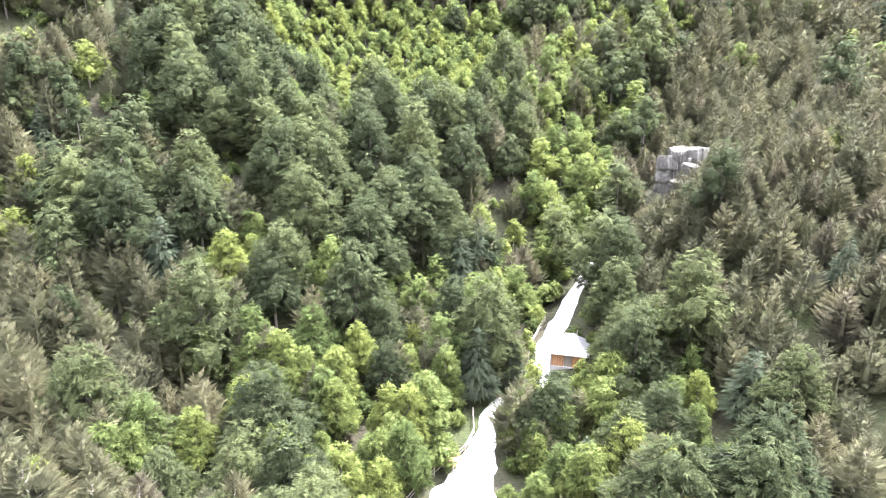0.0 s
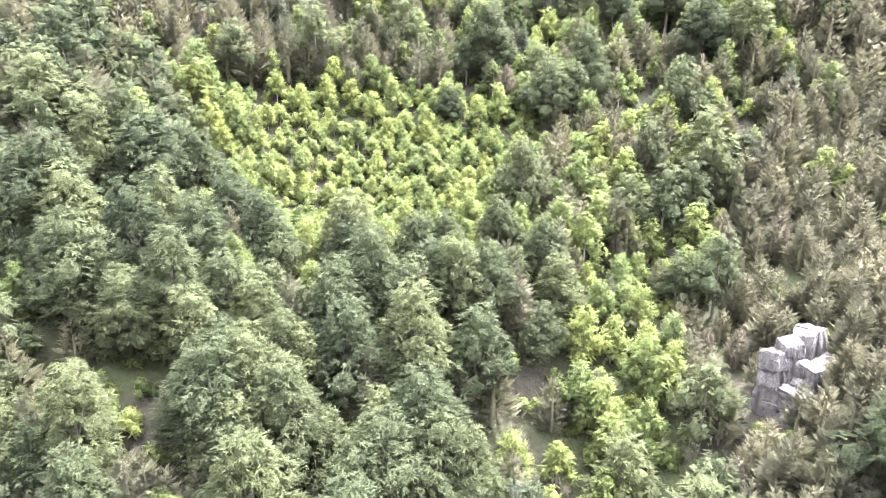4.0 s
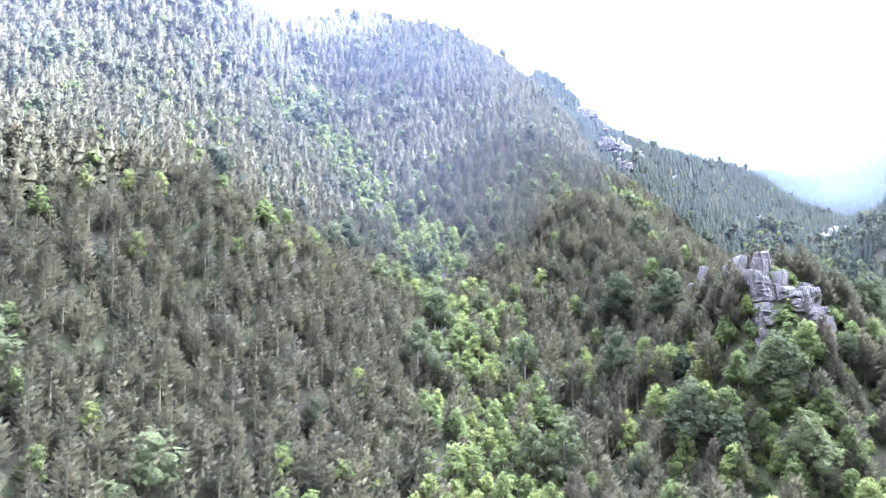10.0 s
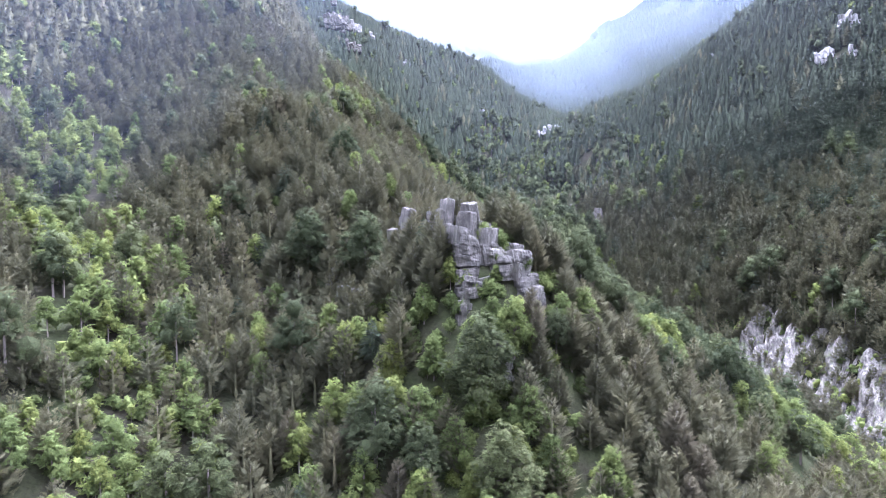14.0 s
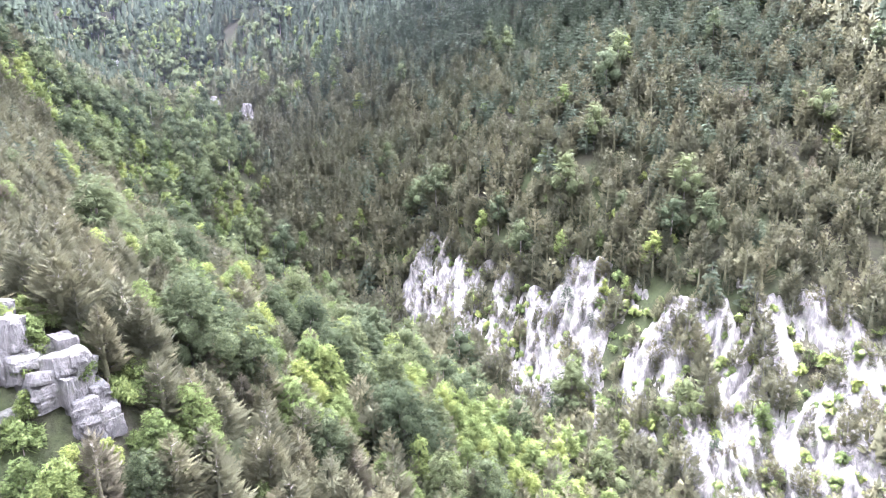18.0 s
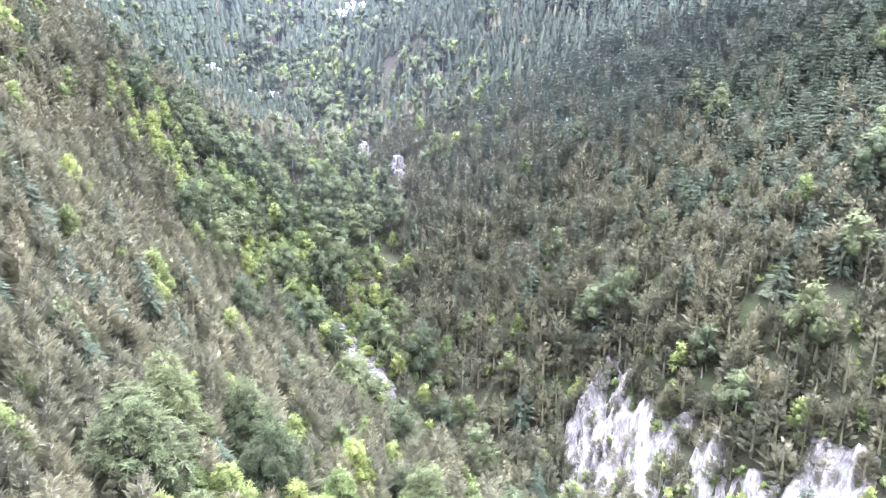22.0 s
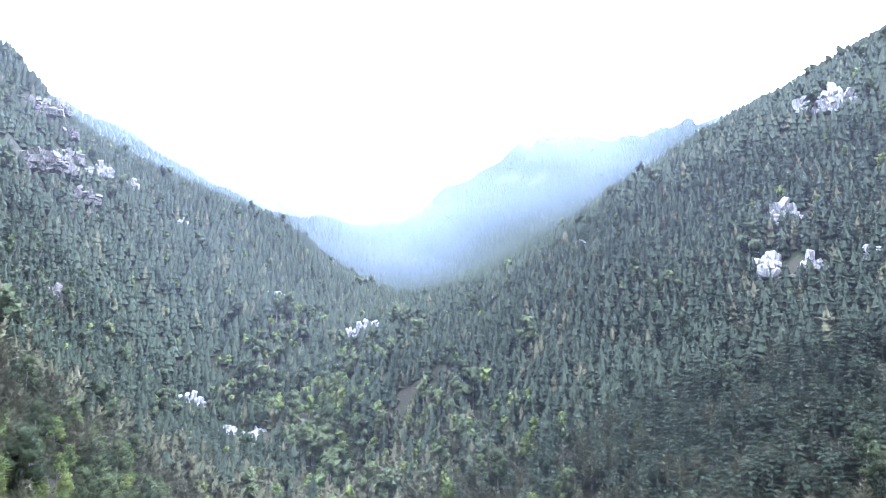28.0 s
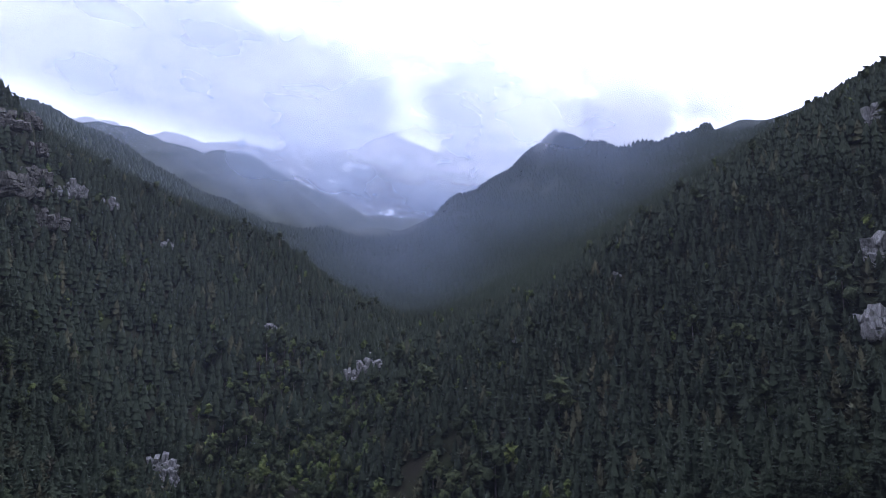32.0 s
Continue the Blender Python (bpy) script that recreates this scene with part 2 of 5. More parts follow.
def ground_material():
    m, n, l = material("forest_floor")
    geo, part_z = n.new("ShaderNodeNewGeometry"), n.new("ShaderNodeSeparateXYZ")
    l.new(geo.outputs["Position"], part_z.inputs[0])
    big, fine = noise_node(n, l, 0.06, 6), noise_node(n, l, 1.6, 6, 0.7)
    soil = ramp(n, l, fine, [(0.3, (0.012, 0.011, 0.007)), (0.7, (0.028, 0.025, 0.015))])
    grass = ramp(n, l, fine, [(0.3, (0.012, 0.015, 0.006)), (0.7, (0.027, 0.032, 0.012))])
    colour = mixed(n, l, ramp(n, l, big, [(0.42, (0, 0, 0)), (0.58, (1, 1, 1))]), soil, grass)
    # far slopes: wooded, with rock and old snow high up
    up = part_z.outputs[2]
    woods = ramp(n, l, noise_node(n, l, 0.02, 8, 0.7), [(0.35, (0.014, 0.020, 0.014)), (0.65, (0.036, 0.042, 0.030))])
    high = n.new("ShaderNodeMapRange")
    high.inputs[1].default_value, high.inputs[2].default_value = 420, 520
    l.new(up, high.inputs[0])
    north = n.new("ShaderNodeMapRange")
    north.inputs[1].default_value, north.inputs[2].default_value = 860, 960
    l.new(part_z.outputs[1], north.inputs[0])
    colour = mixed(n, l, arith(n, l, "MAXIMUM", high.outputs[0], north.outputs[0]), colour, woods)
    bare = ramp(n, l, noise_node(n, l, 0.012, 8, 0.7), [(0.35, (0.06, 0.065, 0.07)), (0.65, (0.13, 0.13, 0.14))])
    top = n.new("ShaderNodeMapRange")
    top.inputs[1].default_value, top.inputs[2].default_value = 2200, 2800
    l.new(part_z.outputs[1], top.inputs[0])
    colour = mixed(n, l, top.outputs[0], colour, bare)
    snow = ramp(n, l, noise_node(n, l, 0.011, 10, 0.8, (1, 0.6, 0.3)), [(0.56, (0, 0, 0)), (0.61, (1, 1, 1))])
    cold = n.new("ShaderNodeMapRange")
    cold.inputs[1].default_value, cold.inputs[2].default_value = 2350, 2900
    l.new(part_z.outputs[1], cold.inputs[0])
    colour = mixed(n, l, arith(n, l, "MULTIPLY", snow, cold.outputs[0]), colour, (0.82, 0.85, 0.9))
    finish(n, l, colour, 0.95, arith(n, l, "ADD", big, fine), 0.6, 0.5, spec=0.1)
    return m


def plain(name, a, b, scale=3.0, rough=0.8, relief=0.3, spec=0.3):
    m, n, l = material(name)
    v = noise_node(n, l, scale, 6, 0.65)
    finish(n, l, ramp(n, l, v, [(0.3, a), (0.7, b)]), rough, v, relief, 0.03, spec=spec)
    return m


def vapour(name, colour, low, high, scale, most, stretch=(1, 1, 1), glow=0.8):
    """Cloud or haze: light scattered forwards and back, gaps by noise."""
    m, n, l = material(name)
    clear, back, fore, both, out, mix = (n.new("ShaderNodeBsdf" + k) if k in ("Transparent", "Diffuse", "Translucent") else n.new("Shader" + k) for k in ("Transparent", "Diffuse", "Translucent", "NodeMixShader", "NodeOutputMaterial", "NodeMixShader"))
    back.inputs[0].default_value = fore.inputs[0].default_value = (*colour, 1)
    both.inputs[0].default_value = glow
    fac = n.new("ShaderNodeMapRange")
    fac.inputs[1].default_value, fac.inputs[2].default_value, fac.inputs[4].default_value = low, high, most
    l.new(noise_node(n, l, scale, 3, 0.55, stretch), fac.inputs[0])
    edge = n.new("ShaderNodeAttribute")
    edge.attribute_name = "thickness"
    l.new(arith(n, l, "MULTIPLY", fac.outputs[0], edge.outputs["Fac"]), mix.inputs[0])
    l.new(back.outputs[0], both.inputs[1])
    l.new(fore.outputs[0], both.inputs[2])
    l.new(clear.outputs[0], mix.inputs[1])
    l.new(both.outputs[0], mix.inputs[2])
    l.new(mix.outputs[0], out.inputs[0])
    return m


BARK = bark_material()
LIMESTONE = rock_material("grey_limestone", (0.024, 0.022, 0.019), (0.072, 0.067, 0.058), (0.150, 0.140, 0.121))
CHALK = rock_material("pale_limestone", (0.026, 0.024, 0.021), (0.088, 0.081, 0.069), (0.225, 0.209, 0.178), 0.85)
WHITE = rock_material("white_limestone", (0.055, 0.053, 0.050), (0.20, 0.195, 0.185), (0.42, 0.41, 0.39), 0.6)
GROUND = ground_material()
GRAVEL = plain("pale_gravel", (0.20, 0.195, 0.18), (0.31, 0.30, 0.28), 1.2, 0.9)


# ---- the land ----
# Landform lines: x, y, height.
LAND = {
    "valley_floor": [(-30, -90, 0), (-12, -20, 4), (0, 40, 5), (8, 80, 8), (17, 110, 12), (35, 142, 28), (46, 170, 47), (44, 205, 67), (30, 245, 78)],
    "west_foot": [(-70, -60, 13), (-50, 30, 22), (-40, 75, 10), (-34, 100, 22), (-28, 130, 36), (-20, 160, 37), (-16, 195, 58)],
    "clearing_bank": [(-12, 115, 26), (8, 145, 37), (12, 180, 51), (15, 210, 65)],
    "west_slope": [(-130, -60, 51), (-110, 40, 57), (-80, 100, 17), (-70, 150, 58), (-64, 190, 68), (-58, 225, 85), (-60, 265, 114), (-65, 300, 150)],
    "ravine": [(-3, 268, 96), (-15, 300, 118), (0, 340, 120), (12, 372, 141), (-20, 410, 176), (-55, 458, 213), (-50, 515, 241)],
    "ravine_west_side": [(-110, 308, 168), (-120, 360, 200), (-136, 416, 245), (-126, 470, 311)],
    "summit_crest": [(-107, 490, 309), (-75, 540, 301), (-72, 620, 342), (-38, 660, 372), (-12, 600, 331), (12, 575, 323), (70, 575, 292), (110, 590, 262), (153, 700, 289)],
    "behind_summit": [(-190, 720, 300), (-120, 690, 300), (-95, 760, 300), (-30, 770, 310), (30, 760, 320)],
    "summit_face": [(5, 512, 278), (50, 491, 241), (93, 500, 211), (120, 478, 186)],
    "spur_crest": [(115, 435, 166), (90, 395, 149), (58, 354, 154), (69, 300, 128), (84, 262, 119), (75, 248, 119), (88, 232, 94), (90, 190, 68), (85, 140, 46), (75, 90, 39), (65, 30, 27), (60, -60, 24)],
    "spur_west": [(39, 300, 110), (48, 278, 101), (50, 237, 84), (70, 222, 82), (72, 199, 69), (72, 160, 45), (45, 103, 32), (38, 70, 17)],
    "spur_east": [(120, 440, 166), (118, 329, 113), (106, 305, 114), (106, 258, 101), (112, 240, 89), (134, 228, 75)],
    "spur_flank": [(108, 365, 136), (115, 347, 124), (94, 325, 128), (128, 312, 102), (98, 290, 116), (113, 295, 106), (120, 281, 100), (126, 274, 94), (118, 266, 96), (121, 253, 91), (125, 245, 85), (133, 238, 81), (150, 295, 85), (158, 289, 79), (166, 313, 79), (164, 280, 74), (167, 269, 69), (168, 245, 65)],
    "gorge_stream": [(120, 60, 21), (150, 150, 38), (172, 208, 53), (181, 258, 57), (183, 305, 64), (177, 338, 71), (180, 375, 87), (205, 430, 114), (235, 480, 125), (262, 520, 125), (262, 575, 149), (265, 640, 151), (310, 690, 200), (380, 715, 182), (470, 800, 195)],
    "gorge_west_bank": [(135, 382, 118), (163, 411, 111), (164, 440, 129), (191, 465, 125), (147, 498, 170), (164, 575, 179), (233, 621, 143)],
    "east_cliff_foot": [(197, 160, 58), (197, 192, 67), (196, 220, 68), (196, 255, 67), (199, 306, 69)],
    "east_cliff_top": [(225, 160, 80), (216, 209, 81), (221, 238, 90), (214, 275, 87), (212, 300, 84)],
    "east_nose": [(300, 200, 138), (264, 262, 132), (231, 278, 106), (232, 301, 110), (215, 340, 98), (258, 400, 130), (282, 460, 149), (294, 522, 170)],
    "east_slope": [(330, 250, 168), (276, 311, 141), (288, 353, 146), (301, 370, 160), (326, 432, 174), (343, 519, 197), (368, 604, 200)],
    "east_crest": [(700, 420, 439), (565, 490, 345), (512, 510, 315), (460, 515, 282), (430, 530, 261), (395, 540, 229), (373, 565, 208), (378, 640, 211), (400, 690, 192)],
    "east_upper": [(450, 330, 254), (357, 414, 205), (384, 418, 224), (454, 445, 273), (478, 452, 296)],
    "north_flank": [(216, 682, 197), (192, 705, 235), (196, 740, 263), (179, 770, 309), (309, 698, 204), (295, 762, 240), (269, 807, 267)],
    "north_crest": [(90, 790, 380), (154, 830, 384), (192, 850, 351), (238, 880, 336), (331, 880, 308), (379, 870, 294), (405, 810, 243), (430, 765, 214)],
}
FAR_LAND = {
    "second_west_ridge": [(256, 1250, 478), (312, 1300, 490), (402, 1350, 466), (489, 1350, 430), (587, 1250, 352), (600, 1100, 300), (150, 1180, 440)],
    "third_west_ridge": [(560, 2000, 720), (704, 2000, 690), (854, 2000, 690), (953, 2000, 655), (1005, 1900, 565), (1032, 1800, 515)],
    "upper_stream": [(573, 1000, 250), (690, 1200, 300), (830, 1500, 420), (1000, 1700, 480), (1407, 2400, 640)],
    "east_hill": [(1169, 1350, 676), (1328, 1300, 655), (1115, 1400, 618), (963, 1400, 515), (800, 1350, 400), (690, 1080, 320), (1500, 1200, 690), (900, 1000, 400), (780, 800, 380)],
    "snow_range": [(866, 3000, 1060), (1336, 3200, 1150), (1498, 3200, 1040), (1811, 3300, 1420), (2255, 3300, 1330), (2562, 3300, 1450), (3200, 3000, 1400), (200, 3000, 1050), (1650, 2700, 760)],
    "rim": [(-300, 1100, 620), (-500, 500, 420), (-700, -200, 260), (-2500, 0, 500), (-2500, 2500, 1000), (-600, 2400, 820), (0, -1200, -40), (-1500, -2000, 250), (1500, -2000, 250), (500, -600, 120), (900, 0, 380), (1100, 600, 560), (3000, 0, 700), (3800, 1800, 1200), (4200, 4200, 1300), (-3500, 4200, 1200), (600, 4300, 1300), (2200, 4300, 1400)],
}
knots = np.array([p for group in (LAND, FAR_LAND) for line in group.values() for p in line], float)


def spread(a, b):
    return np.sqrt(((a[:, None, :] - b[None, :, :]) ** 2).sum(-1) + 9.0)


def fit_land():
    n = len(knots)
    m = np.zeros((n + 3, n + 3))
    m[:n, :n] = -spread(knots[:, :2], knots[:, :2])
    m[:n, n:] = np.c_[np.ones(n), knots[:, :2] / 100]
    m[n:, :n] = m[:n, n:].T
    return np.linalg.solve(m, np.r_[knots[:, 2], 0, 0, 0])


land_weights = fit_land()


def bumps(x, y):
    """Small humps and gullies, growing with distance from the valley."""
    far = np.clip((np.hypot(x - 150, y - 350) - 550) / 900, 0, 1)
    near = 0.5 * np.sin(x / 9.1 + 0.7 * np.sin(y / 13)) * np.sin(y / 7.7 + 0.9 * np.sin(x / 17))
    wide = 26 * np.sin(x / 83 + 1.3 * np.sin(y / 121)) * np.sin(y / 97 + 1.1 * np.sin(x / 71)) + 9 * np.sin(x / 23 + y / 37) * np.sin(y / 29 - x / 41)
    return near * (1 - far) + wide * far


ROAD = [(2, 58), (3, 66), (4.5, 72), (6, 78), (6.4, 82), (8.5, 84.5), (12.5, 84.5), (14.2, 88), (15.5, 94), (18.5, 100), (22, 107), (27, 115)]
ROAD_HALF = [5.2, 4.0, 2.4, 1.2, 0.9, 0.8, 0.9, 1.2, 1.4, 1.5, 1.1, 0.7]


def along(line, x, y):
    """Distance to a broken line, and how far along it (0 to its number of pieces)."""
    best, where = np.full(len(x), 1e9), np.zeros(len(x))
    for k, (a, b) in enumerate(zip(line, line[1:])):
        ax, ay, dx, dy = a[0], a[1], b[0] - a[0], b[1] - a[1]
        u = np.clip(((x - ax) * dx + (y - ay) * dy) / (dx * dx + dy * dy), 0, 1)
        d = np.hypot(x - ax - u * dx, y - ay - u * dy)
        where = np.where(d < best, k + u, where)
        best = np.minimum(best, d)
    return best, where


def rough_height(x, y):
    x, y = np.atleast_1d(np.asarray(x, float)), np.atleast_1d(np.asarray(y, float))
    out = np.empty(len(x))
    for k in range(0, len(x), 8000):
        q = np.c_[x[k:k + 8000], y[k:k + 8000]]
        out[k:k + 8000] = np.c_[-spread(q, knots[:, :2]), np.ones(len(q)), q / 100] @ land_weights
    return out + bumps(x, y)


road_level = np.convolve(np.pad(rough_height([p[0] for p in ROAD], [p[1] for p in ROAD]), 1, "edge"), (0.25, 0.5, 0.25), "valid")


def height(x, y):
    x, y = np.atleast_1d(np.asarray(x, float)), np.atleast_1d(np.asarray(y, float))
    z = rough_height(x, y)
    d, u = along(ROAD, x, y)
    level = np.interp(u, range(len(ROAD)), road_level)
    half = np.interp(u, range(len(ROAD)), ROAD_HALF)
    k = np.clip((d - half - 1.0) / 4.0, 0, 1)
    k = k * k * (3 - 2 * k)
    return level * (1 - k) + z * k


def mesh_of(name, verts, faces, materials, index=None, smooth=False, facing=None, **values):
    """A mesh from arrays; faces of three or four corners, all alike; values: float attributes of its points."""
    me, faces = bpy.data.meshes.new(name), np.asarray(faces, np.int32)
    me.vertices.add(len(verts))
    me.vertices.foreach_set("co", np.asarray(verts, np.float32).ravel())
    me.loops.add(faces.size)
    me.loops.foreach_set("vertex_index", faces.ravel())
    me.polygons.add(len(faces))
    me.polygons.foreach_set("loop_start", np.arange(0, faces.size, faces.shape[1], dtype=np.int32))
    for m in materials:
        me.materials.append(m)
    if index is not None:
        me.polygons.foreach_set("material_index", np.asarray(index, np.int32))
    me.polygons.foreach_set("use_smooth", np.full(len(faces), smooth, bool))
    for key, v in values.items():
        me.attributes.new(key, "FLOAT", "POINT").data.foreach_set("value", np.asarray(v, np.float32))
    if facing is not None:
        me.attributes.new("facing", "FLOAT_VECTOR", "POINT").data.foreach_set("vector", np.asarray(facing, np.float32).ravel())
    me.update(calc_edges=True)
    return me


def sheet_faces(rows, cols):
    i = (np.arange(rows - 1)[:, None] * cols + np.arange(cols - 1)[None, :]).ravel()
    return np.c_[i, i + 1, i + 1 + cols, i + cols]


def steps(low, high, fine, end_low, end_high, grow=1.13):
    mid = list(np.arange(low, high + 0.1, fine))
    for sign, end in ((1, end_high), (-1, end_low)):
        s, v = fine, mid[-1] if sign > 0 else mid[0]
        while (end - v) * sign > 0:
            s *= grow
            v += sign * s
            mid = mid + [v] if sign > 0 else [v] + mid
    return np.array(mid)


gx, gy = steps(-190, 600, 5.0, -2600, 3900), steps(40, 930, 5.0, -1800, 4250)
land_x, land_y = (a.ravel() for a in np.meshgrid(gx, gy))
land_z = height(land_x, land_y)
ground = new("ground", mesh_of("ground", np.c_[land_x, land_y, land_z], sheet_faces(len(gy), len(gx)), [GROUND], smooth=True))
tagged(ground, "steep wooded mountain slopes round a narrow gorge", "ground", kind="structure")


def level_at(x, y):
    return float(height([x], [y])[0])


def part(name, me, parent, label=""):
    """One mesh object under a thing or under a part."""
    ob = new(name, me)
    ob.parent = parent
    return tagged(ob, label)


# ---- cloud over the far valley, and sheets of painted haze between the ridges ----
def cloud_sheet():
    """The underside of the cloud that shades the gorge and the far valley."""
    xs, ys = steps(100, 1100, 25, -200, 3600), steps(300, 1300, 25, 260, 4300)
    x, y = (a.ravel() for a in np.meshgrid(xs, ys))
    ragged = 18 * np.sin(x / 60 + np.sin(y / 45)) + 9 * np.sin(x / 23 + 1) + 9 * np.sin(y / 19)
    south = (y - (580 - 0.44 * (x - 407)) + ragged) / 40
    west = (x - np.where(y < 1150, 375 - 0.33 * (y - 602), 194 - 2.0 * (y - 1150)) + ragged) / 40
    thick = np.clip(np.minimum(south, west), 0, 1)
    thick *= np.interp(y, (1120, 1300), (1.0, 0.55))
    # a thinner skirt of it over the head of the gorge
    thick = np.maximum(thick, 0.55 * np.clip((y - 410 + ragged) / 60, 0, 1) * np.clip((x - 108 - 0.12 * (y - 440)) / 40, 0, 1) * np.clip((900 - y) / 100, 0, 1))
    # drifted up along the sun's rays, so that its shade stays on the gorge
    rise = 2200 / sun_way.z
    x, y, z = x + rise * sun_way.x, y + rise * sun_way.y, np.full(len(x), 3000.0)
    haze = vapour("cloud", (0.97, 0.97, 0.98), 0.16, 0.42, 0.0022, 0.98, (1, 1, 1), 0.08)
    ob = new("cloud", mesh_of("cloud", np.c_[x, y, z], sheet_faces(len(ys), len(xs)), [haze], smooth=True, thickness=thick))
    return tagged(ob, "grey-based cloud high over the gorge and the far valley", "cloud", kind="structure")


def cloud_bank(points, low, high, most, deep):
    """Cloud lying on mountain tops: ragged below, closed above."""
    n, rows = 60, 16
    u = np.linspace(0, len(points) - 1, n)
    x, y = np.interp(u, range(len(points)), [p[0] for p in points]), np.interp(u, range(len(points)), [p[1] for p in points])
    v = np.linspace(0, 1, rows)
    verts = np.array([(x[i], y[i] + deep * v[k], low + (high - low) * v[k]) for k in range(rows) for i in range(n)])
    side = np.clip(np.minimum(u, len(points) - 1 - u) / 0.9, 0, 1)
    thick = np.array([side[i] * min(1, v[k] * 8.0) * min(1, (1 - v[k]) * 1.6) for k in range(rows) for i in range(n)])
    size = 0.006 * 400 / (high - low)
    ob = new("cloud", mesh_of("cloud", verts, sheet_faces(rows, n), [vapour("cloud_bank", (0.96, 0.97, 0.99), 0.22, 0.50, size, most, (1, 1, 1.4), 0.85)], smooth=True, thickness=thick))
    return tagged(ob, "ragged white cloud lying on the far mountain tops", "cloud", kind="structure")


def haze_sheet(points, low, high, most, colour):
    """A thin upright sheet across the valley, tinted to stand in for haze in the air, fading out towards the ground,
    the sides and the top.
    """
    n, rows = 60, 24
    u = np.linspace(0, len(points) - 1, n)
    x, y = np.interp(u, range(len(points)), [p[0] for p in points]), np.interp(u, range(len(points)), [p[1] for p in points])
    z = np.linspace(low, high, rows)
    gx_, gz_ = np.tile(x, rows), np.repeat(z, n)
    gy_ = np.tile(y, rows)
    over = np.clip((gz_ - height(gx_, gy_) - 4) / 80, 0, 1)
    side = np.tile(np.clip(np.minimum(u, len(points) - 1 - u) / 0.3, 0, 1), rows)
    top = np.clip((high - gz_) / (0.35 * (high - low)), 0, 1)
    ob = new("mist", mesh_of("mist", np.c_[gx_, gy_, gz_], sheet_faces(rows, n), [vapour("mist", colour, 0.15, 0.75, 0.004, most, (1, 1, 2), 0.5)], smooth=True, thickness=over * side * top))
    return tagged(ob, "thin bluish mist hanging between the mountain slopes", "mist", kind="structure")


cloud_sheet()
cloud_bank([(-900, 2300), (200, 2600), (1200, 2750), (2000, 2700), (3200, 2300)], 860, 2300, 0.98, 120)
cloud_bank([(1080, 1330), (1250, 1290), (1450, 1200), (1700, 1000)], 590, 1000, 0.95, 60)
# haze painted on sheets: blue for distance, dull grey softens contrast in the gorge
HAZE_BLUE, HAZE_GREY = (0.56, 0.67, 0.92), (0.34, 0.36, 0.44)
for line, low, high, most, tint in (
        ([(-220, 250), (-90, 300), (40, 345), (90, 420), (120, 480)], 90, 420, 0.11, HAZE_BLUE),
        ([(100, 480), (190, 400), (270, 345), (360, 290)], 70, 300, 0.04, HAZE_GREY), ([(60, 570), (210, 480), (330, 400), (440, 330)], 90, 380, 0.04, HAZE_GREY),
        ([(90, 700), (250, 600), (400, 500), (520, 420)], 120, 480, 0.04, HAZE_GREY),
        ([(60, 1010), (400, 1000), (800, 900), (1200, 700)], 150, 1500, 0.40, HAZE_BLUE),
        ([(150, 1560), (700, 1650), (1500, 1500)], 250, 1500, 0.5, HAZE_BLUE), ([(-200, 2300), (1200, 2500), (2600, 2300)], 300, 1150, 0.5, HAZE_BLUE)):
    haze_sheet(line, low, high, most, tint)


# ---- rock ----
def rock_face(name, corner, across, over, nx, ny, lift, low, seed, mat, label):
    """A rock face laid over a slope: narrow upright ribs, chutes and ledges that come out of the ground and sink back into it."""
    (x0, y0), (ax, ay), (ox, oy) = corner, across, over
    u, v = (a.ravel() for a in np.meshgrid(np.linspace(0, 1, nx), np.linspace(0, 1, ny)))
    x, y = x0 + u * ax + v * ox, y0 + u * ay + v * oy
    s, t = u * math.hypot(ax, ay), v * math.hypot(ox, oy)
    rib = np.array([noise.ridged_multi_fractal((p * 0.13 + 0.4 * math.sin(q * 0.2), q * 0.035, seed), 0.75, 2.2, 5, 0.95, 1.8) for p, q in zip(s, t)]) - 1.0
    crack = np.array([noise.turbulence((p * 0.7, q * 0.14, seed + 9), 4, True) for p, q in zip(s, t)]) - 0.5
    ragged = np.array([noise.noise((p * 0.09, q * 0.09, seed + 4)) for p, q in zip(s, t)])
    edge = np.clip((np.minimum(np.minimum(u, 1 - u) * 1.6, np.minimum(v, 1 - v) * 1.4) + 0.16 * ragged) / 0.14, 0, 1)
    rise = (lift * rib + 1.5 * crack) * edge - low * edge - 3.0 * (1 - edge)
    ledge = np.mod(t + 2.5 * rib, 3.5) / 3.5
    push = (np.clip(rise, 0, 7) * 0.8 + 0.6 * ledge) * (rise > -0.5)
    run = math.hypot(ox, oy)
    verts = np.c_[x - push * ox / run, y - push * oy / run, height(x, y) + rise]
    ob = new(name, mesh_of(name, verts, sheet_faces(ny, nx), [mat], smooth=True))
    return tagged(ob, label, "cliff", kind="structure")


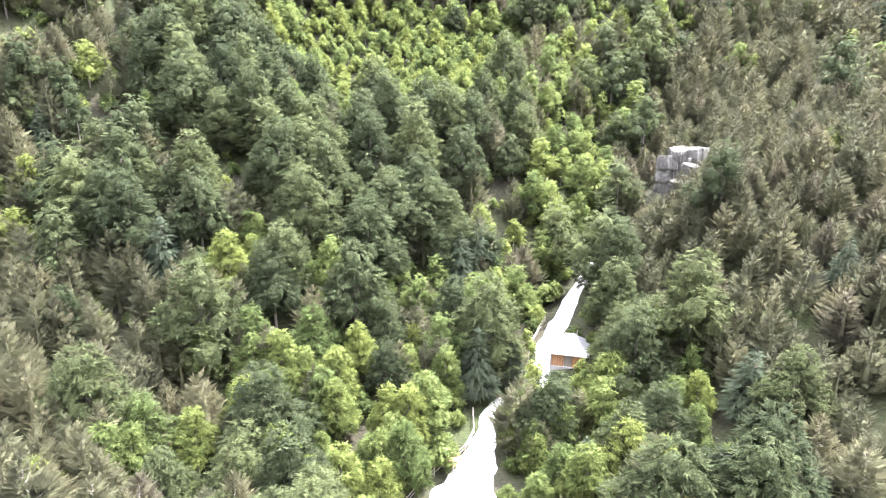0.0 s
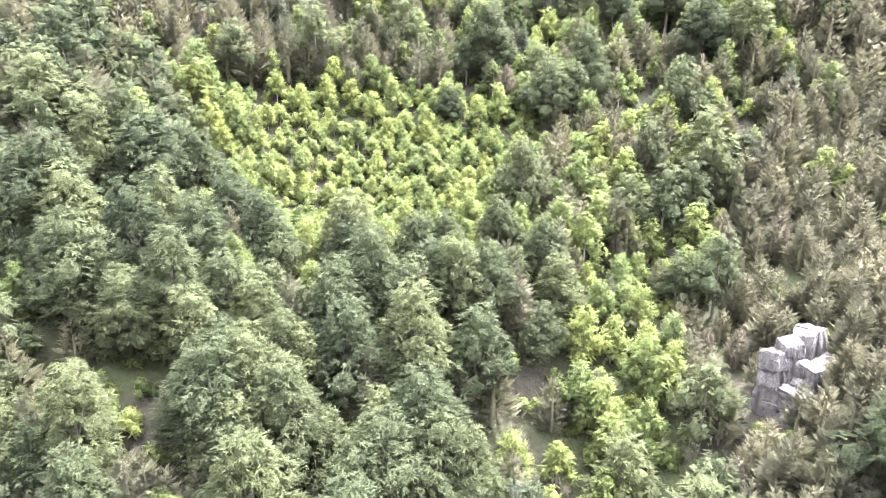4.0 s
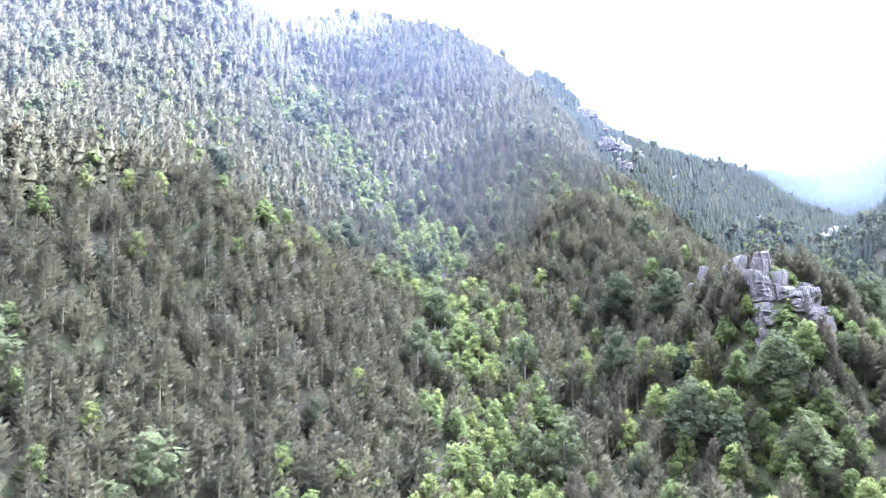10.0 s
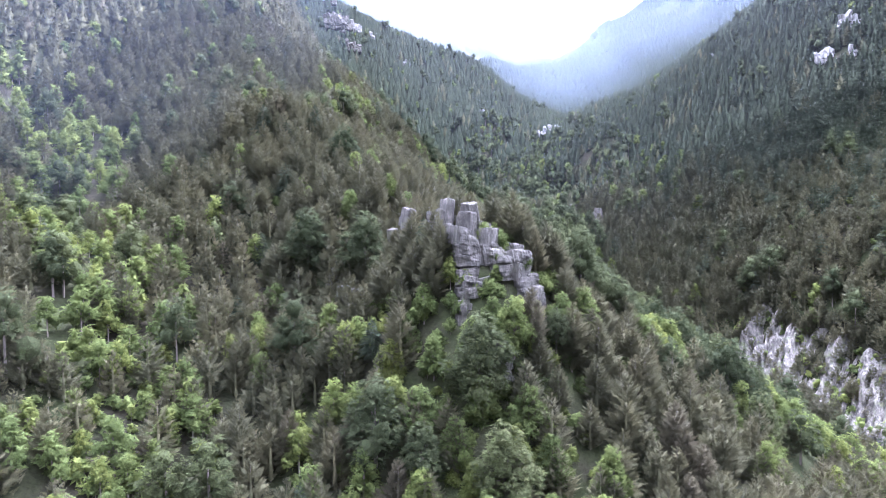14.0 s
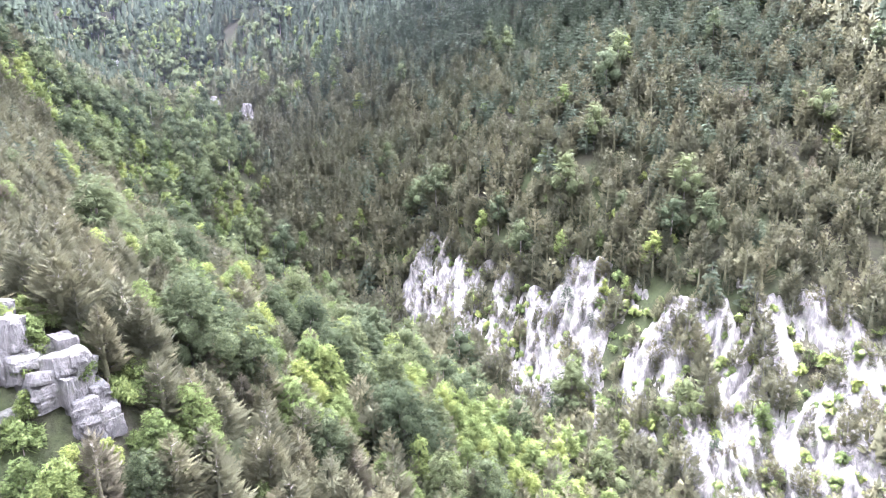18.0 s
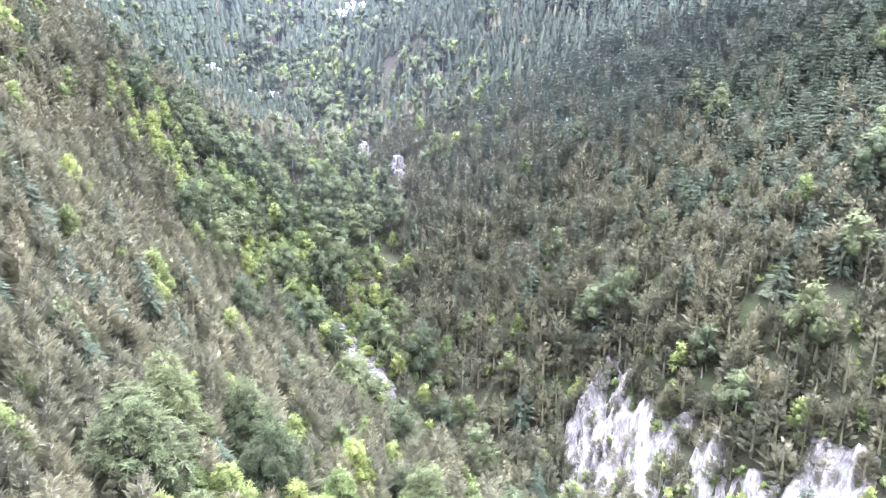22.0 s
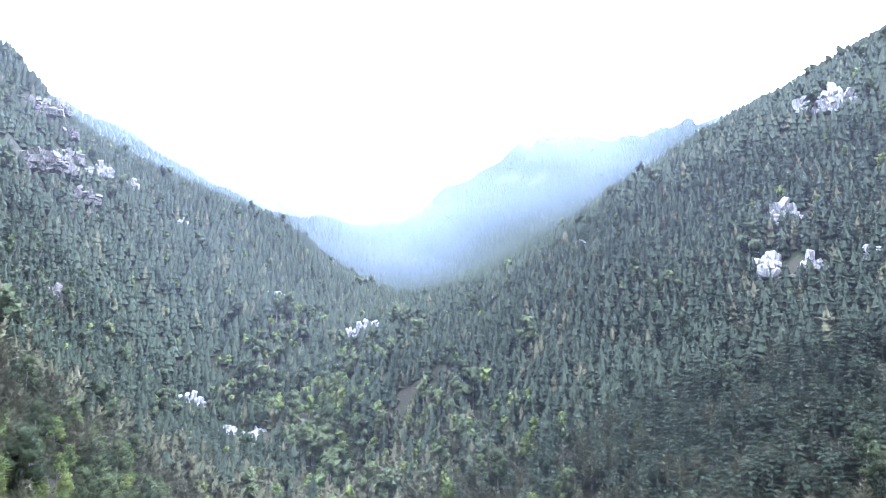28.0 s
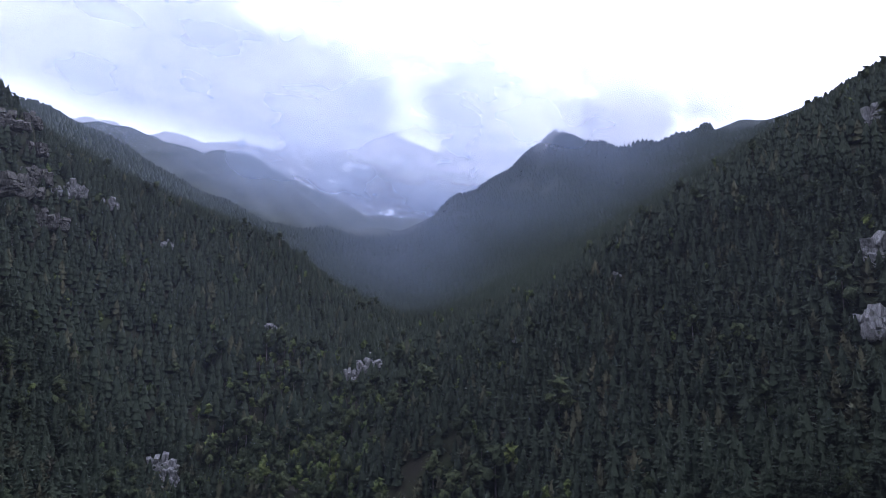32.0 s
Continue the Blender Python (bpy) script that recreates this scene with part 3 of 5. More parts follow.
def stone_mesh(seed, cuts):
    """A weathered limestone block, about 1 m in each way, standing on its base."""
    rng, bm = random.Random(seed), bmesh.new()
    bmesh.ops.create_cube(bm, size=1.0)
    bmesh.ops.subdivide_edges(bm, edges=bm.edges[:], cuts=cuts, use_grid_fill=True)
    shift = Vector((rng.uniform(0, 50), rng.uniform(0, 50), rng.uniform(0, 50)))
    taper, lean, slope = rng.uniform(0.0, 0.16), rng.uniform(-0.08, 0.08), rng.uniform(-0.2, 0.2)
    beds = [rng.uniform(-0.025, 0.015) for _ in range(cuts + 2)]
    for v in bm.verts:
        c = v.co.copy()
        edges = (abs(c.x) > 0.45) + (abs(c.y) > 0.45) + (abs(c.z) > 0.45)
        k = noise.noise(c * 1.3 + shift) * 0.14 + noise.noise(c * 4.0 + shift) * 0.08 - abs(noise.noise(Vector((c.x * 5, c.y * 5, c.z * 1.2)) + shift)) * 0.14
        v.co = c * (1 - 0.035 * max(0, edges - 1)) * (1 + k)
        up = c.z + 0.5
        bed = 1 + beds[round(up * (cuts + 1))]
        v.co.z += 0.5 + slope * c.x * up
        v.co.x = v.co.x * (1 - taper * up) * bed + lean * up
        v.co.y *= (1 - 0.12 * up) * bed
    me = bpy.data.meshes.new("stone")
    bm.to_mesh(me)
    bm.free()
    return me


stones = {}
for mat_key, mat in (("grey", LIMESTONE), ("pale", CHALK), ("white", WHITE)):
    for cuts in (2, 6):
        stones[mat_key, cuts] = []
        for k in range(7):
            me = stone_mesh(k + 11, cuts)
            me.materials.append(mat)
            stones[mat_key, cuts].append(me)


def crag(name, x, y, turn, blocks, label, tone="grey", group="", cuts=6):
    """A rock outcrop: blocks (along, out, up, width, depth, height) set beside and on one another."""
    base = new(name)
    base.location, base.rotation_euler[2] = (x, y, level_at(x, y) - 1.0), radians(turn)
    tagged(base, label, "rock", group)
    rng, tip = random.Random(int(x * 7 + y)), 11 if cuts > 2 else 27
    for a, o, up, w, d, h in blocks:
        ob = part("stone", rng.choice(stones[tone, cuts]), base)
        ob.location, ob.scale = (a, o, up), (w, d, h)
        ob.rotation_euler = (radians(rng.uniform(-tip, tip)), radians(rng.uniform(-tip, tip)), radians(rng.choice((0, 90, 180, 270)) * (abs(w - d) < 0.5 * w) + rng.uniform(-22, 22)))
    return base


def heap(seed, wide, deep, tall, n):
    """Blocks for a crag: close-set upright joints, each column cut into beds, uneven tops and a broken foot."""
    rng, out = random.Random(seed), []
    w = wide / n
    for row in range(2):
        for k in range(n):
            a = (k - (n - 1) / 2) * w + rng.uniform(-0.08, 0.08) * w
            side = abs(2 * a / wide)
            top = tall * (1 - 0.5 * side ** 1.6) * rng.uniform(0.7, 1.08) * (1.0 if row == 0 else rng.uniform(0.35, 0.75))
            o = (0.22 if row == 0 else -0.28) * deep + rng.uniform(-0.08, 0.08) * deep
            z, beds = -2.0, rng.choice((2, 3, 3, 4))
            for b in range(beds):
                h = (top + 2.0) / beds * rng.uniform(0.75, 1.3)
                out.append((a + rng.uniform(-0.06, 0.06) * w, o + rng.uniform(-0.05, 0.05) * deep, z, w * rng.uniform(0.98, 1.3), deep * rng.uniform(0.55, 0.85), h * 1.15))
                z += h
    return out


CLIFFS = [((184, 256), (8, 62), (28, 5)), ((176, 204), (6, 64), (44, 9)), ((178, 156), (-4, 66), (56, 14))]
for k, (corner, across, over) in enumerate(CLIFFS):
    rock_face("cliff_%d" % (k + 1), corner, across, over, 150, 95, 2.4, -0.95, 1.3 + 3 * k, CHALK, "pale limestone cliff streaked with scree above the gorge")
rock_face("stream_bed", (166, 336), (1, 46), (14, 3), 120, 44, 1.2, -0.9, 2.1, CHALK, "dry stream bed of white boulders in the gorge")
rock_face("scree_1", (229, 643), (4, -30), (10, 2), 80, 30, 1.2, -0.9, 5.1, WHITE, "white scree slope in the wooded gorge")
rock_face("scree_2", (225, 579), (26, -7), (2, 9), 80, 30, 1.0, -0.9, 6.1, WHITE, "white gravel and boulders along the stream")
# the crag on the spur
crag("crag", 74, 266.5, 20, heap(1, 6.5, 5, 10.5, 4), "jointed grey limestone tower standing out of the pines")
crag("crag", 69.5, 275, 15, heap(13, 6, 4.5, 8.5, 3), "grey limestone step beside the tower on the spur")
crag("crag", 72.5, 250.5, 12, heap(2, 7.5, 6, 7, 4), "tall grey limestone buttress with upright cracks and shrubs on top")
crag("crag", 70.5, 246.5, 10, heap(15, 5, 4, 3.5, 3), "broken grey limestone foot of the buttress")
crag("crag", 76.8, 246.0, 8, heap(3, 6.0, 4.5, 4.2, 3), "squared grey limestone blocks below the spur")
crag("crag", 79.2, 243.3, 4, heap(16, 4, 4, 4.5, 2), "squared grey limestone block at the end of the spur")
crag("crag", 58, 284, 10, heap(4, 5, 3, 5, 3), "small grey limestone outcrop among pines")
crag("crag", 57, 272, 25, heap(5, 6, 4, 6, 3), "dark limestone outcrop half hidden by pines")
crag("crag", 70, 237, 10, heap(6, 4, 3, 5.5, 2), "pale limestone knob among broadleaf shrubs")
crag("crag", 68, 245, 10, heap(7, 3, 2, 3, 2), "low pale limestone knob on the spur")
crag("crag", 84.5, 261.5, 30, heap(8, 4, 3, 5, 2), "sunlit white limestone block on the spur crest", "pale")
crag("crag", 87, 274, 30, heap(9, 4, 3, 4.5, 2), "sunlit white limestone block among pines", "pale")
crag("crag", 107.5, 269, 40, heap(10, 3, 2.5, 4.5, 2), "white boulder in the green slope", "pale")
crag("crag", 43, 121, 35, heap(11, 11, 5, 9, 5), "grey limestone crag over the valley road")
crag("crag", 29, 62, 20, heap(12, 5, 3, 3, 4), "grey rock step under the pine slope")
OUTCROPS = [  # x, y, width, height
            (386, 415, 12, 13), (357, 405, 16, 9), (358, 392, 7, 8), (488, 437, 24, 18), (487, 453, 14, 14), (396, 529, 6, 7), (359, 544, 7, 8), (355, 525, 6, 8), (344, 654, 26, 11),
            (235, 635, 14, 10), (238, 590, 12, 4), (314, 728, 18, 10), (276, 820, 12, 8), (171, 790, 34, 13), (190, 795, 20, 12), (163, 702, 42, 16), (194, 745, 26, 12), (169, 608, 9, 13),
            (363, 376, 8, 10), (475, 522, 9, 4), (390, 738, 22, 12), (240, 630, 9, 7), (181, 748, 26, 14), (188, 830, 24, 14), (355, 546, 6, 9), (233, 461, 4, 9), (264, 516, 4, 10),
            (230, 430, 5, 5), (236, 578, 9, 4), (242, 570, 6, 3), (251, 493, 4, 9), (240, 470, 5, 5), (232, 437, 9, 8), (-101, 261, 7, 5), (188, 769, 24, 13), (212, 791, 22, 12),
            (237, 821, 16, 10), (204, 778, 12, 9), (310, 727, 7, 8), (332, 655, 10, 8),
]
for k, (x, y, w, h) in enumerate(OUTCROPS):
    crag("crag", x, y, -30 + 25 * math.sin(k * 2.1), heap(20 + k, w, 5, 0.72 * h, 4 if w < 9 else 8), "pale limestone outcrop on the wooded slope", "white" if x > 200 and y > 520 or x > 340 else "pale" if x > 130 else "grey", "outcrops on the slopes", 2)

# ---- road ----
def road_mesh():
    fine = np.linspace(0, len(ROAD) - 1, 90)
    px, py = np.interp(fine, range(len(ROAD)), [p[0] for p in ROAD]), np.interp(fine, range(len(ROAD)), [p[1] for p in ROAD])
    half = np.interp(fine, range(len(ROAD)), ROAD_HALF)
    dx, dy = np.gradient(px), np.gradient(py)
    s = np.hypot(dx, dy)
    nx, ny = -dy / s, dx / s
    cols = np.linspace(-1, 1, 9)
    wob = 1 + 0.10 * np.sin(fine * 7.3) + 0.06 * np.sin(fine * 17.1)
    x = (px[:, None] + nx[:, None] * cols * (half * wob)[:, None]).ravel()
    y = (py[:, None] + ny[:, None] * cols * (half * wob)[:, None]).ravel()
    z = np.repeat(np.interp(fine, range(len(ROAD)), road_level), 9) + 0.18 - 0.14 * np.tile(cols ** 4, 90)
    return mesh_of("road", np.c_[x, y, z], sheet_faces(90, 9), [GRAVEL], smooth=True)


tagged(new("road", road_mesh()), "pale gravel track widening into a sunlit yard", "road", kind="structure")


# ---- trees ----
def sprays(base, way, side, size, wide, facing):
    """Flat pointed sprays, three corners each, turned so that their upper side is the outer side."""
    side = side / (np.linalg.norm(side, axis=1)[:, None] + 1e-9)
    half = side * (wide * 0.5)[:, None]
    a, b, tip = base + half, base - half, base + way * size[:, None]
    wrong = (np.cross(b - a, tip - a) * facing).sum(1) < 0
    a, b = np.where(wrong[:, None], b, a), np.where(wrong[:, None], a, b)
    i = np.arange(len(base)) * 3
    return np.stack([a, b, tip], 1).reshape(-1, 3), np.c_[i, i + 1, i + 2], np.repeat(facing, 3, 0)


def unit(v):
    return v / (np.linalg.norm(v, axis=-1, keepdims=True) + 1e-9)


def cone(sides, r0, r1, z0, z1, lean=(0, 0)):
    a = np.arange(sides) * 2 * np.pi / sides
    low = np.c_[np.cos(a) * r0, np.sin(a) * r0, np.full(sides, z0)]
    top = np.c_[np.cos(a) * r1 + lean[0], np.sin(a) * r1 + lean[1], np.full(sides, z1)]
    i, j = np.arange(sides), (np.arange(sides) + 1) % sides
    return np.r_[low, top], np.r_[np.c_[i, j, j + sides], np.c_[i, j + sides, i + sides]]


def spike(sides, r, z0, z1):
    a = np.arange(sides) * 2 * np.pi / sides
    i = np.arange(sides)
    return np.r_[np.c_[np.cos(a) * r, np.sin(a) * r, np.full(sides, z0)], [(0, 0, z1)]], np.c_[i, (i + 1) % sides, np.full(sides, sides)]


def joined(pieces):
    """Pieces of points, faces and, where they have them, shading directions."""
    v, f, d, n = [], [], [], 0
    for a in pieces:
        v.append(a[0])
        f.append(a[1] + n)
        d.append(a[2] if len(a) > 2 else np.tile((0.0, 0.0, 1.0), (len(a[0]), 1)))
        n += len(a[0])
    return np.concatenate(v), np.concatenate(f), np.concatenate(d)


GOLD = (1 + 5 ** 0.5) / 2
LUMP_V = np.array([(a * (k % 3 == 0) + b * GOLD * (k % 3 == 2), a * (k % 3 == 1) + b * GOLD * (k % 3 == 0), a * (k % 3 == 2) + b * GOLD * (k % 3 == 1)) for k in range(3) for a in (-1, 1) for b in (-1, 1)]) / math.hypot(1, GOLD)


def lump_faces():
    """Faces of a twenty-sided lump: each three corners that lie one edge apart."""
    edge = 2.1 / math.hypot(1, GOLD)
    out = []
    for i, j, k in itertools.combinations(range(12), 3):
        a, b, c = LUMP_V[i], LUMP_V[j], LUMP_V[k]
        if max(np.linalg.norm(a - b), np.linalg.norm(b - c), np.linalg.norm(a - c)) < edge:
            out.append((i, j, k) if np.dot(np.cross(b - a, c - a), a + b + c) > 0 else (i, k, j))
    return np.array(out)


LUMP_F = lump_faces()


def conifer(seed, fine, tall, wide, narrow):
    """Crown and wood of a pine (domed, upswept) or fir (narrow, drooping): fine plumes round a dark core; fine: 0 far to 4 near."""
    rng = np.random.default_rng(seed)
    many = (30, 76, 165, 310, 640)[fine]

    def profile(s):
        if narrow:
            return (1 - s) ** 0.85 * (0.6 + 0.4 * np.clip(s / 0.12, 0, 1))
        return (1 - s ** 1.6) * (0.62 + 0.38 * np.clip(s / 0.22, 0, 1))

    bottom, length_up = 0.10 * tall, 0.88 * tall
    # the plumes, in loose tiers
    tiers = (5, 7, 9, 12, 15)[fine]
    s = 1 - rng.uniform(0, 1, many) ** 0.62 * 0.985
    s = (0.45 * s + 0.55 * np.round(s * tiers) / tiers).clip(0, 0.985)
    a = rng.uniform(0, 2 * np.pi, many)
    r = wide * 0.5 * profile(s) * (1 + 0.16 * np.sin(3 * a + seed + 5 * s)) + 0.1
    flat = np.c_[np.cos(a), np.sin(a), np.zeros(many)]
    lift = rng.uniform(-0.55, 0.05, many) if narrow else rng.uniform(0.15, 0.95, many) + 0.5 * s
    way = unit(flat + np.c_[rng.normal(size=(many, 2)) * 0.22, lift])
    inset = 0.12 + 0.68 * np.sqrt(rng.uniform(0, 1, many))
    base = np.c_[flat[:, :2] * (r * inset)[:, None], bottom + length_up * s * 0.96]
    side = np.cross(way, unit(np.array((0, 0, 1.0)) + flat * 0.5 + rng.normal(size=(many, 3)) * 0.5))
    size = (0.30 * r + 0.70) * rng.uniform(0.8, 1.25, many)
    girth = 0.50 * size * rng.uniform(0.8, 1.2, many) * (1.7, 1.6, 1.35, 1.05, 0.85)[fine]
    facing = unit(flat * (0.35 + 0.65 * inset)[:, None] * (0.55 if fine < 2 else 1.0) + (0, 0, 0.75) + rng.normal(size=(many, 3)) * 0.15)
    pieces = [sprays(base, way, side, size, girth, facing)]
    core = []
    if fine < 2:
        for low, high, r in ((0.05, 0.55, 0.40), (0.30, 0.78, 0.32), (0.56, 0.97, 0.22)):
            v, f = spike(5, wide * r * (1.12, 0.9)[fine], tall * low, tall * high)
            core.append((v, f, unit(np.c_[v[:, :2] * 0.3, np.full(len(v), 0.55) + 0.35 * v[:, 2] / tall])))
    else:
        v, f = spike(5 if fine < 3 else 8, wide * 0.07, tall * 0.05, tall * 0.8)
        core.append((v, f, unit(np.c_[v[:, :2], np.full(len(v), 0.3)])))
    top = 3 + 2 * fine
    a = rng.uniform(0, 2 * np.pi, top)
    way = unit(np.c_[np.cos(a) * 0.4, np.sin(a) * 0.4, np.ones(top)])
    pieces.append(sprays(np.tile((0, 0, tall * 0.91), (top, 1)) - way * rng.uniform(0, 0.6, (top, 1)), way, np.c_[-np.sin(a), np.cos(a), np.zeros(top)], rng.uniform(0.5, 0.95, top), np.full(top, 0.34), unit(way + (0, 0, 0.3))))
    wood = [spike(6 if fine > 3 else 3, 0.015 * tall, -1.0, tall * 0.97)]
    if fine > 3:
        for k in range(12):
            v, f = cone(3, 0.05, 0.015, 0, wide * 0.4 * (1 - k / 16))
            m = np.array(Matrix.Rotation(k * 2.4, 3, "Z") @ Matrix.Rotation(radians(92 if narrow else 68), 3, "Y"))
            wood.append((v @ m.T + (0, 0, tall * (0.15 + 0.06 * k)), f))
    return joined(pieces), joined(core), joined(wood)


def broadleaf(seed, fine, tall, wide, squat=0.72, layered=0.0):
    """A crown of rounded lobes clothed in fanned twigs of leaves, on a forked trunk; layered: how far the twigs lie in level tiers."""
    rng = np.random.default_rng(seed)
    lobes = [2, 4, 7, 10, 16][fine]
    many = [16, 60, 210, 320, 860][fine]
    scale = [2.7, 1.75, 1.15, 1.05, 0.88][fine]
    blades = (1, 1, 1, 2, 3)[fine]
    r = wide * 0.5
    cz = tall - r * squat * 1.05
    centres, radii = [(0, 0, tall - 0.45 * r)], [r * 0.44]
    for k in range(lobes - 1):
        a, s = k * 2.399 + rng.uniform(-0.3, 0.3), (k + 0.6) / lobes
        d = r * (0.20 + 0.52 * s) * rng.uniform(0.75, 1.2)
        centres.append((math.cos(a) * d, math.sin(a) * d, tall - 0.6 * r - (tall - 1.15 * r) * s * rng.uniform(0.8, 1.05)))
        radii.append(r * rng.uniform(0.28, 0.48) * (0.85 + 0.45 * s))
    centres, radii = np.array(centres), np.array(radii)
    pick = rng.choice(lobes, many * 3, p=radii ** 2 / (radii ** 2).sum())
    out = rng.normal(size=(many * 3, 3))
    out[:, 2] = out[:, 2] * 0.9 + 0.25
    out = unit(out)
    at = centres[pick] + out * (radii[pick] * rng.uniform(0.82, 1.12, many * 3))[:, None] * (1, 1, squat + 0.2)
    inside = (np.linalg.norm((at[:, None] - centres[None]) / (1, 1, squat + 0.2), axis=2) < radii * 0.84).any(1)
    at, out = at[~inside][:many], out[~inside][:many]
    count = len(at)
    level = unit(np.c_[at[:, :2], np.full(count, -0.12 * r)])
    way = unit(out * 0.5 * (1 - layered) + level * (0.35 + layered) + rng.normal(size=at.shape) * 0.5 * (1, 1, 1 - 0.55 * layered))
    side = unit(np.cross(way, unit(out * (1 - layered) + np.array((0, 0, layered)) + rng.normal(size=at.shape) * 0.35)))
    facing = unit(out * 0.65 + unit(at - (0, 0, tall * 0.5)) * 0.45 + (0, 0, 0.3 if fine > 1 else 0.9) + rng.normal(size=at.shape) * (0.45 if fine > 1 else 0.2))
    size = scale * rng.uniform(0.65, 1.35, count) * (wide / 6.5) ** (0.4 if wide > 4 else 0.75)
    pieces = []
    for b in range(blades):
        turn = 0.0 if blades == 1 else (b - (blades - 1) / 2) * 0.62 + rng.uniform(-0.14, 0.14, count)
        w = unit(way * np.cos(turn)[..., None] + side * np.sin(turn)[..., None]) if blades > 1 else way
        p = unit(side * np.cos(turn)[..., None] - way * np.sin(turn)[..., None]) if blades > 1 else side
        long = size * rng.uniform(0.75, 1.1, count) * (1.0 if b == blades // 2 else 0.8)
        pieces.append(sprays(at - way * (0.45 * size)[:, None], w, p, long, long * (0.8, 0.68, 0.55, 0.42, 0.36)[fine], facing))
    core = []
    for c, q in zip(centres, radii):
        v = LUMP_V * rng.uniform(0.78, 1.2, (12, 1)) * (q * (0.9, 0.78, 0.64, 0.60, 0.58)[fine]) * (1, 1, squat + 0.2)
        core.append((v + c, LUMP_F, unit(unit(v) + (0, 0, 0.25 if fine > 1 else 0.9))))
    wood = [cone(6 if fine > 3 else 3, 0.022 * tall, 0.010 * tall, -1.0, cz)]
    if fine > 3:
        for c in centres[1:]:
            v, f = cone(4, 0.09, 0.04, 0, 1)
            start = np.array((0, 0, cz - r * 0.7))
            run = c - start
            v = np.c_[v[:, :2], np.zeros(len(v))] + start + v[:, 2:] * run
            wood.append((v, f))
    return joined(pieces), joined(core), joined(wood)


# kind: maker, leaf material, heights, label, category
KINDS = {
    "pine_tree": (lambda s, f: conifer(s, f, 9.8, 5.7, False), PINE, "olive-green black pine with a loose upswept crown on the slope", 1),
    "dry_pine_tree": (lambda s, f: conifer(s + 40, f, 9.4, 5.4, False), DRY, "brownish half-dry pine among green trees", 1),
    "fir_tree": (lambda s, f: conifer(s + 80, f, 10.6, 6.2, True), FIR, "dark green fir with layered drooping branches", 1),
    "beech_tree": (lambda s, f: broadleaf(s + 120, f, 13.4, 10.2, 0.85, 0.55), BEECH, "dark green beech with a broad layered crown", 2),
    "maple_tree": (lambda s, f: broadleaf(s + 160, f, 8.4, 5.8, 0.85, 0.25), MAPLE, "bright yellow-green young broadleaf tree", 2),
    "shrub": (lambda s, f: broadleaf(s + 200, min(f, 3), 2.9, 3.0, 0.7), MAPLE, "low bright green shrub on the ground", 2),
}
FLIGHT_LINE = [(0, 0, 60), (-4, 34, 69), (-6, 66, 86), (2, 112, 112), (23, 148, 130), (52, 172, 147), (93, 223, 168), (133, 287, 176), (153, 317, 193)]
RAVINE = [(11, 226), (16, 250), (17, 274), (11, 304), (-4, 330), (8, 374), (-16, 385), (-30, 420), (-57, 462), (-52, 515)]
VALLEY = [(-20, 40), (4, 70), (12, 95), (20, 115), (36, 145)]
GORGE = [(120, 100), (150, 180), (168, 260), (176, 305), (172, 345), (182, 380), (207, 430), (240, 485), (262, 530), (264, 600), (270, 650), (320, 690), (400, 720)]
WOODED = [(-60, 44), (-95, 150), (-125, 250), (-195, 400), (-200, 500), (-140, 560), (-130, 650), (-40, 700), (25, 625), (115, 640), (120, 780), (160, 930), (380, 930), (560, 900), (640, 700), (680, 560), (720, 470), (700, 400), (520, 340), (420, 215), (290, 178), (140, 172), (86, 150), (72, 50)]


def within(poly, x, y):
    hit = np.zeros(len(x), bool)
    for (ax, ay), (bx, by) in zip(poly, poly[1:] + poly[:1]):
        cross = (ay > y) != (by > y)
        hit ^= cross & (x < (bx - ax) * (y - ay) / ((by - ay) or 1e-9) + ax)
    return hit


def waves(x, y, s, k=0.0):
    return np.sin(x / s + 1.9 * np.sin(y / (1.3 * s) + k)) * np.sin(y / (0.9 * s) + 1.7 * np.sin(x / (1.6 * s) + 2 * k))


def blob(x, y, cx, cy, rx, ry):
    return np.clip(1.35 - np.hypot((x - cx) / rx, (y - cy) / ry), 0, 1)


